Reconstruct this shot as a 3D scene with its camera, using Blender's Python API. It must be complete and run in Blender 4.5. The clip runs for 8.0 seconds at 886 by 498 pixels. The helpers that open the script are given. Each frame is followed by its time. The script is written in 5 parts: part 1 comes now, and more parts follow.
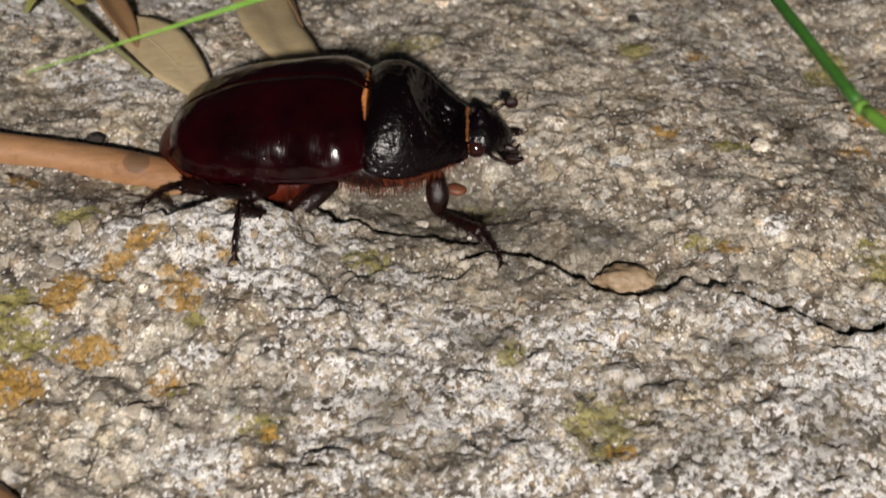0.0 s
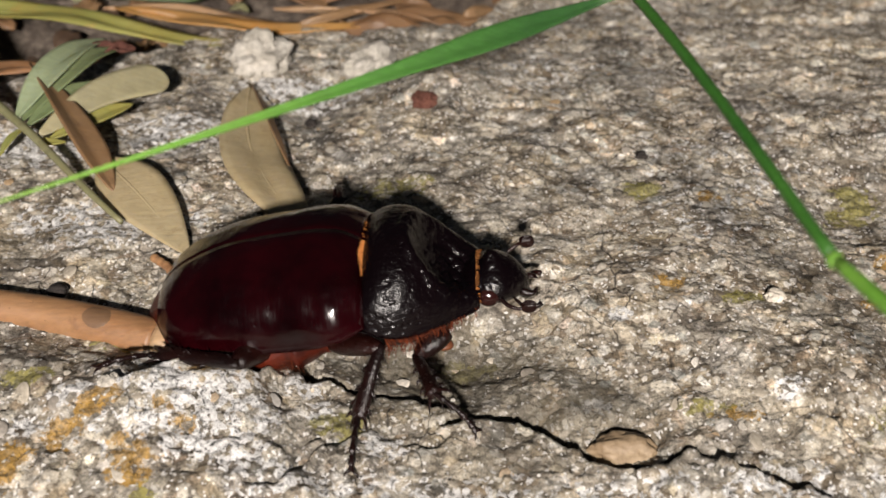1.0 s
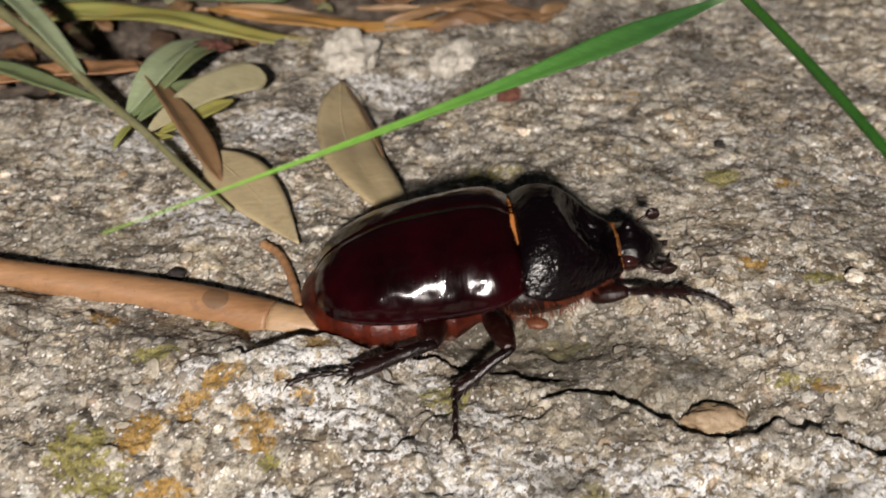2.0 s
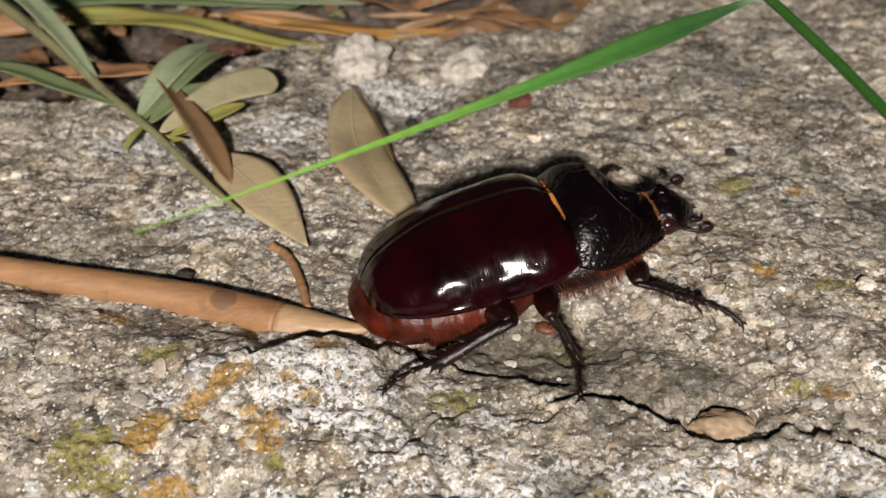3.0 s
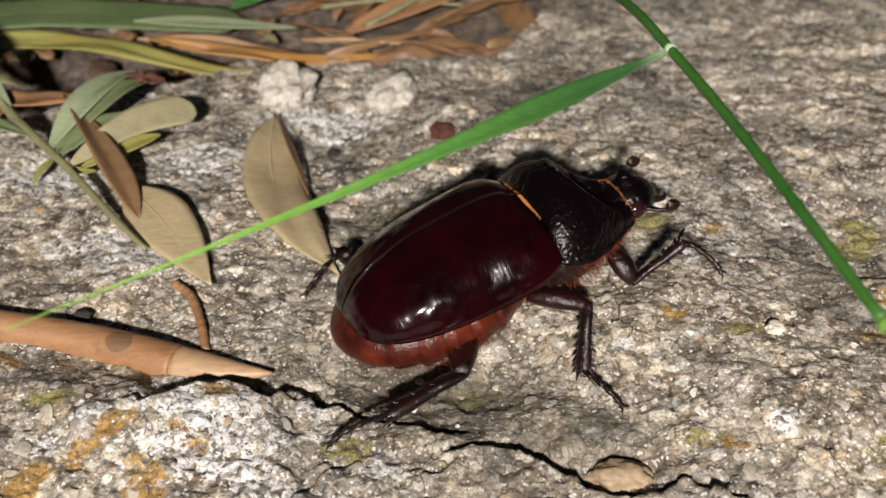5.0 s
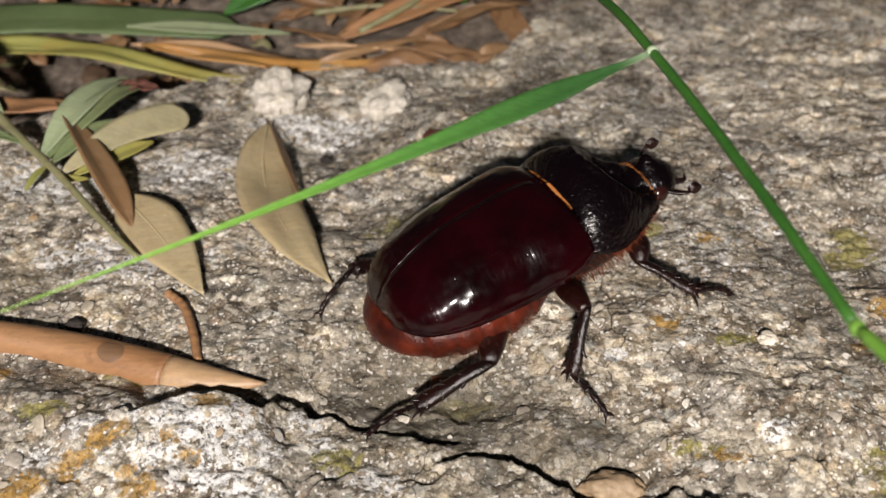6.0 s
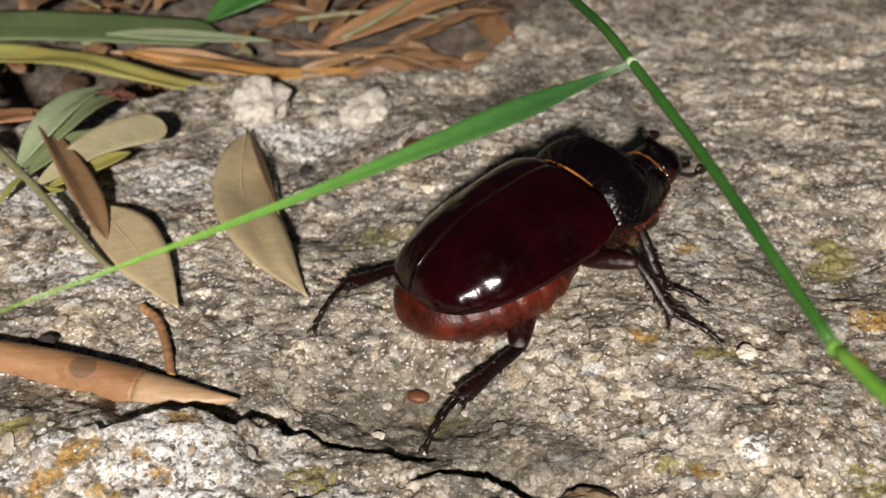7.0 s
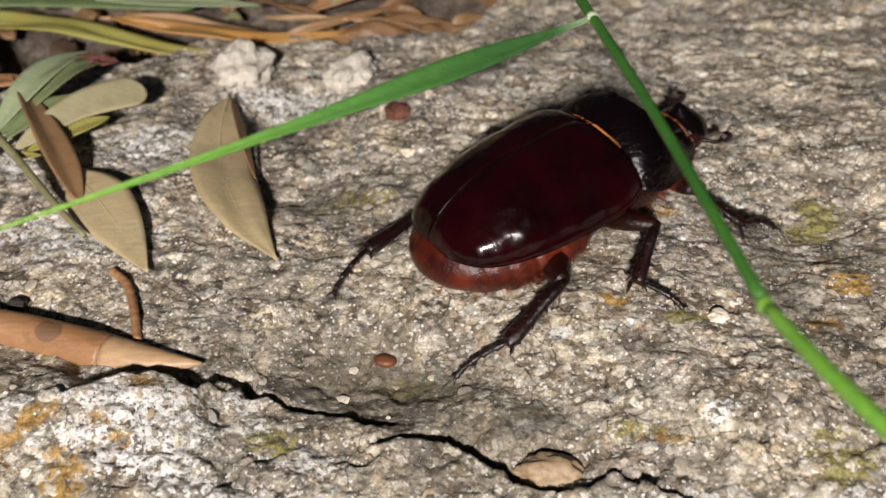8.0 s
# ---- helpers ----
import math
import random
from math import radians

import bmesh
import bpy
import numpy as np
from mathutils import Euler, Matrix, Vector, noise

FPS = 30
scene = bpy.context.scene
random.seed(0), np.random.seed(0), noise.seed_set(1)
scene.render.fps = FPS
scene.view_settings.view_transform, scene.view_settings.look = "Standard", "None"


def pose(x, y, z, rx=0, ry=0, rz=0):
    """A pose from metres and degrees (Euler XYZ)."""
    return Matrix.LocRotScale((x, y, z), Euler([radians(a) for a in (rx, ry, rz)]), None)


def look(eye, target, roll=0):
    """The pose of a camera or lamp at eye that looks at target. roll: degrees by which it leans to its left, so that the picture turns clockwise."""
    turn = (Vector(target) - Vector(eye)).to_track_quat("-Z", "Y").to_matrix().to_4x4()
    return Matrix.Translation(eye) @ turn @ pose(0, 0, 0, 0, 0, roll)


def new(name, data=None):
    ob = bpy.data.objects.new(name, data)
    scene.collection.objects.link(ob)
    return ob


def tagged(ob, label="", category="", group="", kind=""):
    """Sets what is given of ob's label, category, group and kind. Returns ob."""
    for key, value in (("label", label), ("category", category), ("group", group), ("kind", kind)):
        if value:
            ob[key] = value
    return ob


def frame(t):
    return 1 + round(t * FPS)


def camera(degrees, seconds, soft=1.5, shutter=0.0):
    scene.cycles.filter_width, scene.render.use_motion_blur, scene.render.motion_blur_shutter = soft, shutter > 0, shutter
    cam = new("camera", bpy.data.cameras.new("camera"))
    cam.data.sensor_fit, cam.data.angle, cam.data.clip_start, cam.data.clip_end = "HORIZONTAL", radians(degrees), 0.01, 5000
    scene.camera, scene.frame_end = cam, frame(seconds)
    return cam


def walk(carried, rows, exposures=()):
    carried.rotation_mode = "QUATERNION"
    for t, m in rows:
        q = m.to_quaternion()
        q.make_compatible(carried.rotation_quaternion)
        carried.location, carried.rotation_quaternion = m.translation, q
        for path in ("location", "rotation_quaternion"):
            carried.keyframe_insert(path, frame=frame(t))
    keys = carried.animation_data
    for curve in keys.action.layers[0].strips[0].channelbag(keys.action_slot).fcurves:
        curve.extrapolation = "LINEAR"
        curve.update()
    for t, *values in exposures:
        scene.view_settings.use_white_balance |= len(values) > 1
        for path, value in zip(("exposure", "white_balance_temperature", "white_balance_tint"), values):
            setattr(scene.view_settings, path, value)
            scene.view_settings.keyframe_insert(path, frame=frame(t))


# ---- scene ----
PATH = [
    (0, (-0.00620, -0.10030, 0.08568), (0.00219, -0.02021, -0.00329), 4.03),
    (0.5, (-0.00112, -0.10040, 0.08348), (0.00295, -0.01480, -0.00052), 1.55),
    (1, (0.00094, -0.09092, 0.08200), (0.00403, -0.00289, 0.00051), 1.16),
    (1.5, (-0.00462, -0.09393, 0.08398), (-0.00308, -0.00532, 0.00307), 0.12),
    (2, (-0.00460, -0.09665, 0.08602), (-0.00550, -0.00892, 0.00415), -0.93),
    (2.2, (-0.00581, -0.09835, 0.08470), (-0.00731, -0.01007, 0.00343), -1.20),
    (3.5, (-0.00257, -0.09553, 0.08499), (-0.00474, -0.00652, 0.00454), -0.57),
    (4, (-0.00008, -0.09329, 0.08568), (-0.00189, -0.00407, 0.00545), -0.32),
    (4.5, (0.00359, -0.09278, 0.08579), (0.00195, -0.00371, 0.00540), -0.33),
    (5.8, (0.00480, -0.09282, 0.08575), (0.00341, -0.00386, 0.00523), -0.36),
    (6, (0.00478, -0.09194, 0.08657), (0.00370, -0.00305, 0.00596), -0.14),
    (6.5, (0.00663, -0.09105, 0.08677), (0.00561, -0.00224, 0.00608), -0.14),
    (7, (0.00680, -0.09004, 0.08683), (0.00597, -0.00127, 0.00609), -0.17),
    (7.5, (0.01080, -0.09142, 0.08564), (0.00942, -0.00334, 0.00415), -0.71),
    (8, (0.01356, -0.08939, 0.08495), (0.00887, -0.00252, 0.00230), -2.05),
]

cam = camera(40.0, 8.0, soft=1.4, shutter=0.4)
cam.data.dof.use_dof, cam.data.dof.focus_distance, cam.data.dof.aperture_fstop = True, 0.112, 46.0
walk(cam, [(t, look(eye, target, roll)) for t, eye, target, roll in PATH], exposures=[(0.0, -0.40), (0.5, -0.34), (1.0, -0.05), (1.5, -0.05), (2.0, -0.2), (3.5, -0.08), (4.0, -0.02), (4.5, 0.02), (8.0, 0.0)])

# ---- night, and the hand torch held behind the lens ----
CM = 0.01
world = bpy.data.worlds.new("night")
scene.world = world
world.use_nodes = True
world.node_tree.nodes["Background"].inputs[0].default_value = (0.55, 0.6, 0.72, 1)
world.node_tree.nodes["Background"].inputs[1].default_value = 0.03
torch = new("torch", bpy.data.lights.new("torch", "POINT"))
torch.data.energy, torch.data.shadow_soft_size, torch.data.color = 24.3, 0.017, (1.0, 0.915, 0.855)
torch.location = (-0.021, -0.452, 0.325)


# ---- materials ----
class Nodes:
    """A small builder for node materials."""

    def __init__(self, name, rough=0.5, **sockets):
        self.mat = bpy.data.materials.new(name)
        self.mat.use_nodes = True
        self.tree = self.mat.node_tree
        self.bsdf = self.tree.nodes["Principled BSDF"]
        self.set(self.bsdf, Roughness=rough, **sockets)
        self.co = self.tree.nodes.new("ShaderNodeTexCoord").outputs["Object"]

    def set(self, node, **sockets):
        for key, value in sockets.items():
            socket = node.inputs[key.replace("_", " ")]
            if isinstance(value, bpy.types.NodeSocket):
                self.tree.links.new(value, socket)
            else:
                socket.default_value = value
        return node

    def noise(self, scale, detail=4.0, rough=0.55, co=None, kind="Fac"):
        n = self.tree.nodes.new("ShaderNodeTexNoise")
        self.set(n, Vector=co or self.co, Scale=scale, Detail=detail, Roughness=rough)
        return n.outputs[kind]

    def cells(self, scale, out="Color", feature="F1", co=None, random=1.0):
        n = self.tree.nodes.new("ShaderNodeTexVoronoi")
        n.feature = feature
        self.set(n, Vector=co or self.co, Scale=scale, Randomness=random)
        return n.outputs[out]

    def ramp(self, fac, stops, hard=False):
        n = self.tree.nodes.new("ShaderNodeValToRGB")
        n.color_ramp.interpolation = "CONSTANT" if hard else "LINEAR"
        e = n.color_ramp.elements
        while len(e) < len(stops):
            e.new(0.5)
        for slot, (at, c) in zip(e, stops):
            slot.position = at
            slot.color = (*c, 1) if isinstance(c, tuple) else (c, c, c, 1)
        self.tree.links.new(fac, n.inputs[0])
        return n.outputs[0]

    def mix(self, fac, a, b, blend="MIX"):
        n = self.tree.nodes.new("ShaderNodeMix")
        n.data_type, n.blend_type = "RGBA", blend
        for socket, value in ((n.inputs[0], fac), (n.inputs[6], a), (n.inputs[7], b)):
            if isinstance(value, bpy.types.NodeSocket):
                self.tree.links.new(value, socket)
            elif isinstance(value, tuple):
                socket.default_value = (*value, 1)
            else:
                socket.default_value = value
        return n.outputs[2]

    def math(self, op, a, b=0.0, c=0.0):
        n = self.tree.nodes.new("ShaderNodeMath")
        n.operation = op
        for socket, value in zip(n.inputs, (a, b, c)):
            if isinstance(value, bpy.types.NodeSocket):
                self.tree.links.new(value, socket)
            else:
                socket.default_value = value
        return n.outputs[0]

    def stretch(self, sx, sy, sz, co=None):
        n = self.tree.nodes.new("ShaderNodeMapping")
        self.set(n, Vector=co or self.co, Scale=(sx, sy, sz))
        return n.outputs[0]

    def attr(self, name, out="Color"):
        n = self.tree.nodes.new("ShaderNodeAttribute")
        n.attribute_name = name
        return n.outputs[out]

    def split(self, colour):
        n = self.tree.nodes.new("ShaderNodeSeparateColor")
        self.tree.links.new(colour, n.inputs[0])
        return n.outputs

    def random(self):
        return self.tree.nodes.new("ShaderNodeObjectInfo").outputs["Random"]

    def island(self):
        return self.tree.nodes.new("ShaderNodeNewGeometry").outputs["Random Per Island"]

    def done(self, colour=None, bump=None, depth=0.0001, strength=1.0, **sockets):
        if colour is not None:
            self.set(self.bsdf, Base_Color=(*colour, 1) if isinstance(colour, tuple) else colour)
        if bump is not None:
            n = self.tree.nodes.new("ShaderNodeBump")
            self.set(n, Height=bump, Distance=depth, Strength=strength)
            self.set(self.bsdf, Normal=n.outputs[0])
        self.set(self.bsdf, **sockets)
        return self.mat


def rock_material():
    n = Nodes("weathered_granite", 0.75)

    def warped(scale, amount, co):
        w = n.tree.nodes.new("ShaderNodeVectorMath")
        w.operation = "MULTIPLY_ADD"
        n.tree.links.new(n.noise(scale, 3, 0.6, co, kind="Color"), w.inputs[0])
        w.inputs[1].default_value = (amount, amount, amount)
        n.tree.links.new(co, w.inputs[2])
        return w.outputs[0]
    co = warped(3000, 0.00010, warped(800, 0.00060, n.co))
    big, mid, small, tiny = (n.split(n.cells(k, co=co)) for k in (480, 900, 1800, 3600))
    ramp = [(0.0, (0.07, 0.058, 0.045)), (0.14, (0.135, 0.115, 0.09)), (0.36, (0.255, 0.222, 0.175)), (0.58, (0.36, 0.32, 0.25)), (0.76, (0.51, 0.465, 0.385)), (0.9, (0.76, 0.73, 0.66)), (1.0, (0.90, 0.88, 0.84))]
    tint = n.ramp(mid[1], [(0.0, (1.0, 0.98, 0.93)), (0.25, (1.05, 0.90, 0.76)), (0.45, (0.92, 0.95, 0.97)), (0.65, (1.06, 1.0, 0.84)), (0.85, (1.08, 0.93, 0.85)), (1.0, (0.95, 0.98, 1.0))])
    fine = n.mix(n.ramp(n.noise(800, 4), [(0.44, 0.0), (0.56, 1.0)]), n.ramp(small[0], ramp), n.ramp(tiny[0], ramp))
    coarse = n.mix(0.16, n.mix(1.0, n.ramp(mid[0], ramp), tint, "MULTIPLY"), n.ramp(tiny[2], ramp))
    colour = n.mix(n.ramp(n.math("MULTIPLY_ADD", mid[2], 0.5, n.noise(260, 4)), [(0.60, 0.0), (0.69, 1.0)]), fine, coarse)
    lumps = n.mix(0.25, n.ramp(big[0], [(0.0, (0.16, 0.15, 0.14)), (0.3, (0.30, 0.28, 0.25)), (0.6, (0.46, 0.42, 0.35)), (1.0, (0.66, 0.63, 0.57))]), fine)
    colour = n.mix(n.ramp(n.math("MULTIPLY_ADD", n.noise(1500, 4), 0.12, big[1]), [(0.76, 0.0), (0.80, 0.8)]), colour, lumps)
    huge = n.split(n.cells(270, co=warped(900, 0.0011, co)))
    block = n.ramp(huge[0], [(0.0, (0.50, 0.47, 0.41)), (0.35, (0.36, 0.33, 0.27)), (0.6, (0.20, 0.195, 0.19)), (0.75, (0.40, 0.33, 0.22)), (1.0, (0.62, 0.60, 0.55))])
    colour = n.mix(n.math("MULTIPLY", n.ramp(n.math("MULTIPLY_ADD", n.noise(2200, 4), 0.16, huge[1]), [(0.80, 0.0), (0.84, 1.0)]), 0.62), colour, block)
    seams = n.ramp(n.cells(900, "Distance", "DISTANCE_TO_EDGE", co=co), [(0.02, 1.0), (0.13, 0.0)])
    grime = n.ramp(n.noise(300, 6, 0.65), [(0.38, 0.15), (0.62, 0.95)])
    colour = n.mix(n.math("MULTIPLY", seams, grime), colour, n.mix(0.35, (0.085, 0.07, 0.05), colour))
    zone = n.ramp(n.noise(95, 6, 0.62), [(0.36, 0.74), (0.52, 1.05), (0.68, 1.3)])
    colour = n.mix(1.0, colour, zone, "MULTIPLY")
    blotch = n.ramp(n.noise(330, 4, 0.6), [(0.36, 0.66), (0.5, 1.0), (0.64, 1.28)])
    colour = n.mix(1.0, colour, blotch, "MULTIPLY")
    tan = n.ramp(n.noise(70, 5), [(0.42, 0.0), (0.62, 1.0)])
    colour = n.mix(n.math("MULTIPLY", tan, 0.30), colour, n.mix(0.5, colour, (0.38, 0.28, 0.16)))
    dirt_and_shade = n.ramp(n.noise(210, 8, 0.72), [(0.48, 0.0), (0.60, 1.0)])
    colour = n.mix(n.math("MULTIPLY", dirt_and_shade, 0.5), colour, n.mix(0.5, colour, (0.08, 0.066, 0.048)))
    black = n.ramp(n.noise(1900, 4, 0.65), [(0.60, 0.0), (0.66, 1.0)])
    colour = n.mix(n.math("MULTIPLY", black, 0.6), colour, (0.035, 0.029, 0.024))
    wander = warped(300, 0.0016, n.co)
    hairline = n.ramp(n.cells(230, "Distance", "DISTANCE_TO_EDGE", co=wander), [(0.004, 1.0), (0.022, 0.0)])
    hairline = n.math("MULTIPLY", hairline, n.ramp(n.noise(140, 4), [(0.48, 0.0), (0.6, 0.9)]))
    colour = n.mix(hairline, colour, (0.04, 0.032, 0.025))
    sugar = n.ramp(n.noise(3400, 4, 0.72), [(0.36, 0.50), (0.5, 1.0), (0.64, 1.45)])
    colour = n.mix(0.7, colour, n.mix(1.0, colour, sugar, "MULTIPLY"))
    grain = n.split(n.attr("grain"))
    edge = n.math("MULTIPLY_ADD", n.noise(2300, 4, 0.65), 0.30, n.math("MULTIPLY_ADD", grain[0], -0.62, grain[1]))
    dome = n.ramp(edge, [(0.02, 1.0), (0.12, 0.0)])
    tone = n.ramp(n.math("FRACT", n.math("MULTIPLY", grain[0], 37.0)), [(0.0, (0.52, 0.48, 0.40)), (0.25, (0.62, 0.58, 0.50)), (0.45, (0.44, 0.38, 0.29)), (0.6, (0.76, 0.73, 0.67)), (0.78, (0.33, 0.345, 0.325)), (0.9, (0.55, 0.46, 0.33)), (1.0, (0.80, 0.78, 0.74))])
    tone = n.mix(0.5, tone, n.mix(1.0, tone, sugar, "MULTIPLY"))
    colour = n.mix(n.math("MULTIPLY", dome, n.ramp(n.noise(130, 4), [(0.36, 0.25), (0.58, 0.85)])), colour, tone)
    pebbles = n.split(n.cells(1150, co=co))
    lump_edge = n.math("MULTIPLY_ADD", n.noise(3600, 3, 0.6), 0.25, n.math("MULTIPLY_ADD", pebbles[0], -0.5, n.cells(1150, "Distance", co=co)))
    lump_tone = n.ramp(pebbles[1], [(0.0, (0.50, 0.46, 0.39)), (0.4, (0.68, 0.65, 0.58)), (0.65, (0.46, 0.42, 0.36)), (0.85, (0.64, 0.55, 0.42)), (1.0, (0.90, 0.89, 0.86))])
    colour = n.mix(n.math("MULTIPLY", n.ramp(lump_edge, [(-0.02 + 0.05, 1.0), (0.14, 0.0)]), 0.7), colour, lump_tone)
    valley = n.ramp(n.noise(620, 7, 0.72), [(0.37, 0.34), (0.46, 0.95), (0.62, 1.18)])
    colour = n.mix(1.0, colour, valley, "MULTIPLY")
    drift = n.ramp(n.noise(150, 6, 0.68), [(0.38, (0.58, 0.55, 0.52)), (0.5, (1.0, 0.99, 0.96)), (0.64, (1.32, 1.29, 1.20))])
    colour = n.mix(0.8, colour, n.mix(1.0, colour, drift, "MULTIPLY"))
    colour = n.mix(n.math("MULTIPLY", hairline, 0.8), colour, (0.04, 0.032, 0.025))
    # White quartz flecks, with their glint put into the colour.
    quartz_glints = n.split(n.cells(4200, co=n.co))
    colour = n.mix(n.math("MULTIPLY", n.ramp(quartz_glints[0], [(0.925, 0.0), (0.94, 1.0)]), 0.75), colour, (0.88, 0.86, 0.82))
    holes = n.ramp(n.noise(2600, 3, 0.6), [(0.635, 0.0), (0.67, 1.0)])
    colour = n.mix(n.math("MULTIPLY", holes, 0.7), colour, (0.05, 0.04, 0.03))
    patch = n.split(n.attr("patch"))
    rag = n.noise(650, 7, 0.75)

    def ragged(p, lo=0.45, grain=0.5):
        mottle = n.math("ADD", n.math("MULTIPLY_ADD", rag, 1.5, -0.25), n.math("MULTIPLY", n.math("SUBTRACT", small[1], 0.5), grain))
        return n.ramp(n.math("MULTIPLY", p, mottle), [(lo - 0.03, 0.0), (lo + 0.05, 1.0)])
    crumbs = n.ramp(tiny[1], [(0.0, 0.45), (0.5, 1.0), (1.0, 1.35)])
    white = n.mix(1.0, (0.72, 0.71, 0.69), n.ramp(n.math("MULTIPLY_ADD", n.noise(2400, 5, 0.75), 0.9, n.math("MULTIPLY", tiny[1], 0.22)), [(0.40, 0.10), (0.50, 0.75), (0.62, 1.12)]), "MULTIPLY")
    orange = n.mix(1.0, (0.36, 0.205, 0.035), crumbs, "MULTIPLY")
    yellow = n.mix(1.0, (0.24, 0.215, 0.055), crumbs, "MULTIPLY")
    colour = n.mix(n.math("MULTIPLY", ragged(patch[2], 0.37, 0.9), 0.95), colour, white)
    colour = n.mix(n.math("MULTIPLY", ragged(patch[1], 0.32), 0.85), colour, yellow)
    colour = n.mix(n.math("MULTIPLY", ragged(patch[0], 0.29), 0.85), colour, orange)
    # Duller patches of stone, and the cracks' wider shade put into the colour.
    damp_and_shade = n.attr("damp_and_shade", "Fac")
    colour = n.mix(damp_and_shade, colour, n.mix(0.72, colour, (0.095, 0.082, 0.056)))
    # Shade deep in cracks and seams, painted near-black.
    colour = n.mix(n.attr("dirt_and_shade", "Fac"), colour, (0.016, 0.012, 0.009))
    rise = n.math("ADD", n.math("MULTIPLY", n.cells(900, "Distance", co=co), -1.6), n.math("MULTIPLY", mid[0], 0.7))
    rise = n.math("ADD", rise, n.math("MULTIPLY_ADD", n.cells(1800, "Distance", co=co), -0.8, n.math("MULTIPLY", n.noise(3400, 5, 0.72), 1.5)))
    gloss = n.ramp(small[2], [(0.0, 0.9), (0.86, 0.75), (0.95, 0.25)])
    return n.done(colour, rise, 0.00013, 1.0, Roughness=gloss)


def soil_material():
    n = Nodes("dark_soil", 0.9)
    c = n.ramp(n.noise(420, 8, 0.75), [(0.34, (0.05, 0.038, 0.03)), (0.48, (0.18, 0.14, 0.11)), (0.64, (0.40, 0.33, 0.26))])
    c = n.mix(n.math("MULTIPLY", n.ramp(n.noise(20, 3), [(0.4, 0.0), (0.7, 1.0)]), 0.5), c, (0.09, 0.06, 0.035))
    return n.done(c, n.noise(420, 8, 0.72), 0.0022)


def leaf_material(name, a, b, spot, rough=0.5, vein=900.0, translucent=0.15, fibre=0.2):
    """A leaf with soft mottling, ragged stains, fine fibres and small dark specks."""
    n = Nodes(name, rough)
    c = n.mix(n.ramp(n.noise(120, 5, 0.6), [(0.35, 0.0), (0.7, 1.0)]), a, b)
    c = n.mix(n.math("MULTIPLY", n.ramp(n.noise(60, 6, 0.7), [(0.50, 0.0), (0.66, 1.0)]), 0.45), c, spot)
    c = n.mix(n.math("MULTIPLY", n.ramp(n.noise(420, 5, 0.65), [(0.58, 0.0), (0.68, 1.0)]), 0.5), c, spot)
    fine = n.noise(1.0, 4, 0.6, n.stretch(vein * 0.45, vein * 2.6, vein))
    c = n.mix(fibre, c, n.mix(1.0, c, n.ramp(fine, [(0.3, 0.55), (0.7, 1.4)]), "MULTIPLY"))
    specks = n.ramp(n.noise(2600, 3, 0.6), [(0.66, 0.0), (0.70, 1.0)])
    c = n.mix(n.math("MULTIPLY", specks, 0.5), c, spot)
    relief = n.math("MULTIPLY_ADD", n.noise(300, 3), 2.0, n.math("MULTIPLY", fine, 0.5))
    return n.done(c, relief, 0.0001, Subsurface_Weight=translucent, Subsurface_Radius=(0.001, 0.0007, 0.0003), Subsurface_Scale=0.3)


def grass_material(name, a, b):
    n = Nodes(name, 0.42)
    lines = n.noise(1.0, 3, 0.6, n.stretch(2600, 2600, 300))
    c = n.mix(n.ramp(n.noise(90, 3), [(0.35, 0.0), (0.65, 1.0)]), a, b)
    c = n.mix(0.4, c, n.mix(1.0, c, n.ramp(lines, [(0.3, 0.65), (0.7, 1.3)]), "MULTIPLY"))
    return n.done(c, lines, 0.0001, Subsurface_Weight=0.25, Subsurface_Radius=(0.0006, 0.001, 0.0003), Subsurface_Scale=0.3)


def blade_material():
    """A grass leaf, deep green at its broad base and lime towards the tip."""
    n = Nodes("arching_grass_leaf", 0.42)
    xyz = n.tree.nodes.new("ShaderNodeSeparateXYZ")
    n.tree.links.new(n.co, xyz.inputs[0])
    lines = n.noise(1.0, 3, 0.6, n.stretch(400, 2600, 2600))
    along = n.math("MULTIPLY_ADD", xyz.outputs[0], 20.0, 0.67)
    c = n.ramp(along, [(0.0, (0.24, 0.42, 0.07)), (0.3, (0.16, 0.34, 0.05)), (0.55, (0.07, 0.19, 0.035)), (0.8, (0.032, 0.10, 0.024)), (0.90, (0.036, 0.105, 0.03)), (0.945, (0.20, 0.29, 0.17))])
    c = n.mix(0.4, c, n.mix(1.0, c, n.ramp(lines, [(0.3, 0.65), (0.7, 1.3)]), "MULTIPLY"))
    return n.done(c, lines, 0.0001, Subsurface_Weight=0.25, Subsurface_Radius=(0.0006, 0.001, 0.0003), Subsurface_Scale=0.3)


def shell_material():
    n = Nodes("polished_mahogany_shell", 0.2)
    c = n.mix(n.ramp(n.noise(140, 4), [(0.35, 0.0), (0.7, 1.0)]), (0.003, 0.0002, 0.0005), (0.0145, 0.0006, 0.0015))
    dents = n.ramp(n.cells(1100, "Distance"), [(0.0, 0.0), (0.16, 1.0)])
    wave = n.math("MULTIPLY_ADD", n.noise(105, 2), 2.2, n.noise(230, 2))
    scratch = n.noise(1.0, 3, 0.6, n.stretch(2600, 260, 420))
    bump = n.math("ADD", n.math("MULTIPLY", dents, 0.10), n.math("ADD", n.math("MULTIPLY", wave, 2.4), n.math("MULTIPLY", scratch, 0.16)))
    rough = n.ramp(n.noise(900, 5), [(0.35, 0.12), (0.75, 0.22)])
    return n.done(c, bump, 0.00022, 0.8, Roughness=rough, Specular_IOR_Level=0.38, Coat_Weight=0.15, Coat_Roughness=0.08)


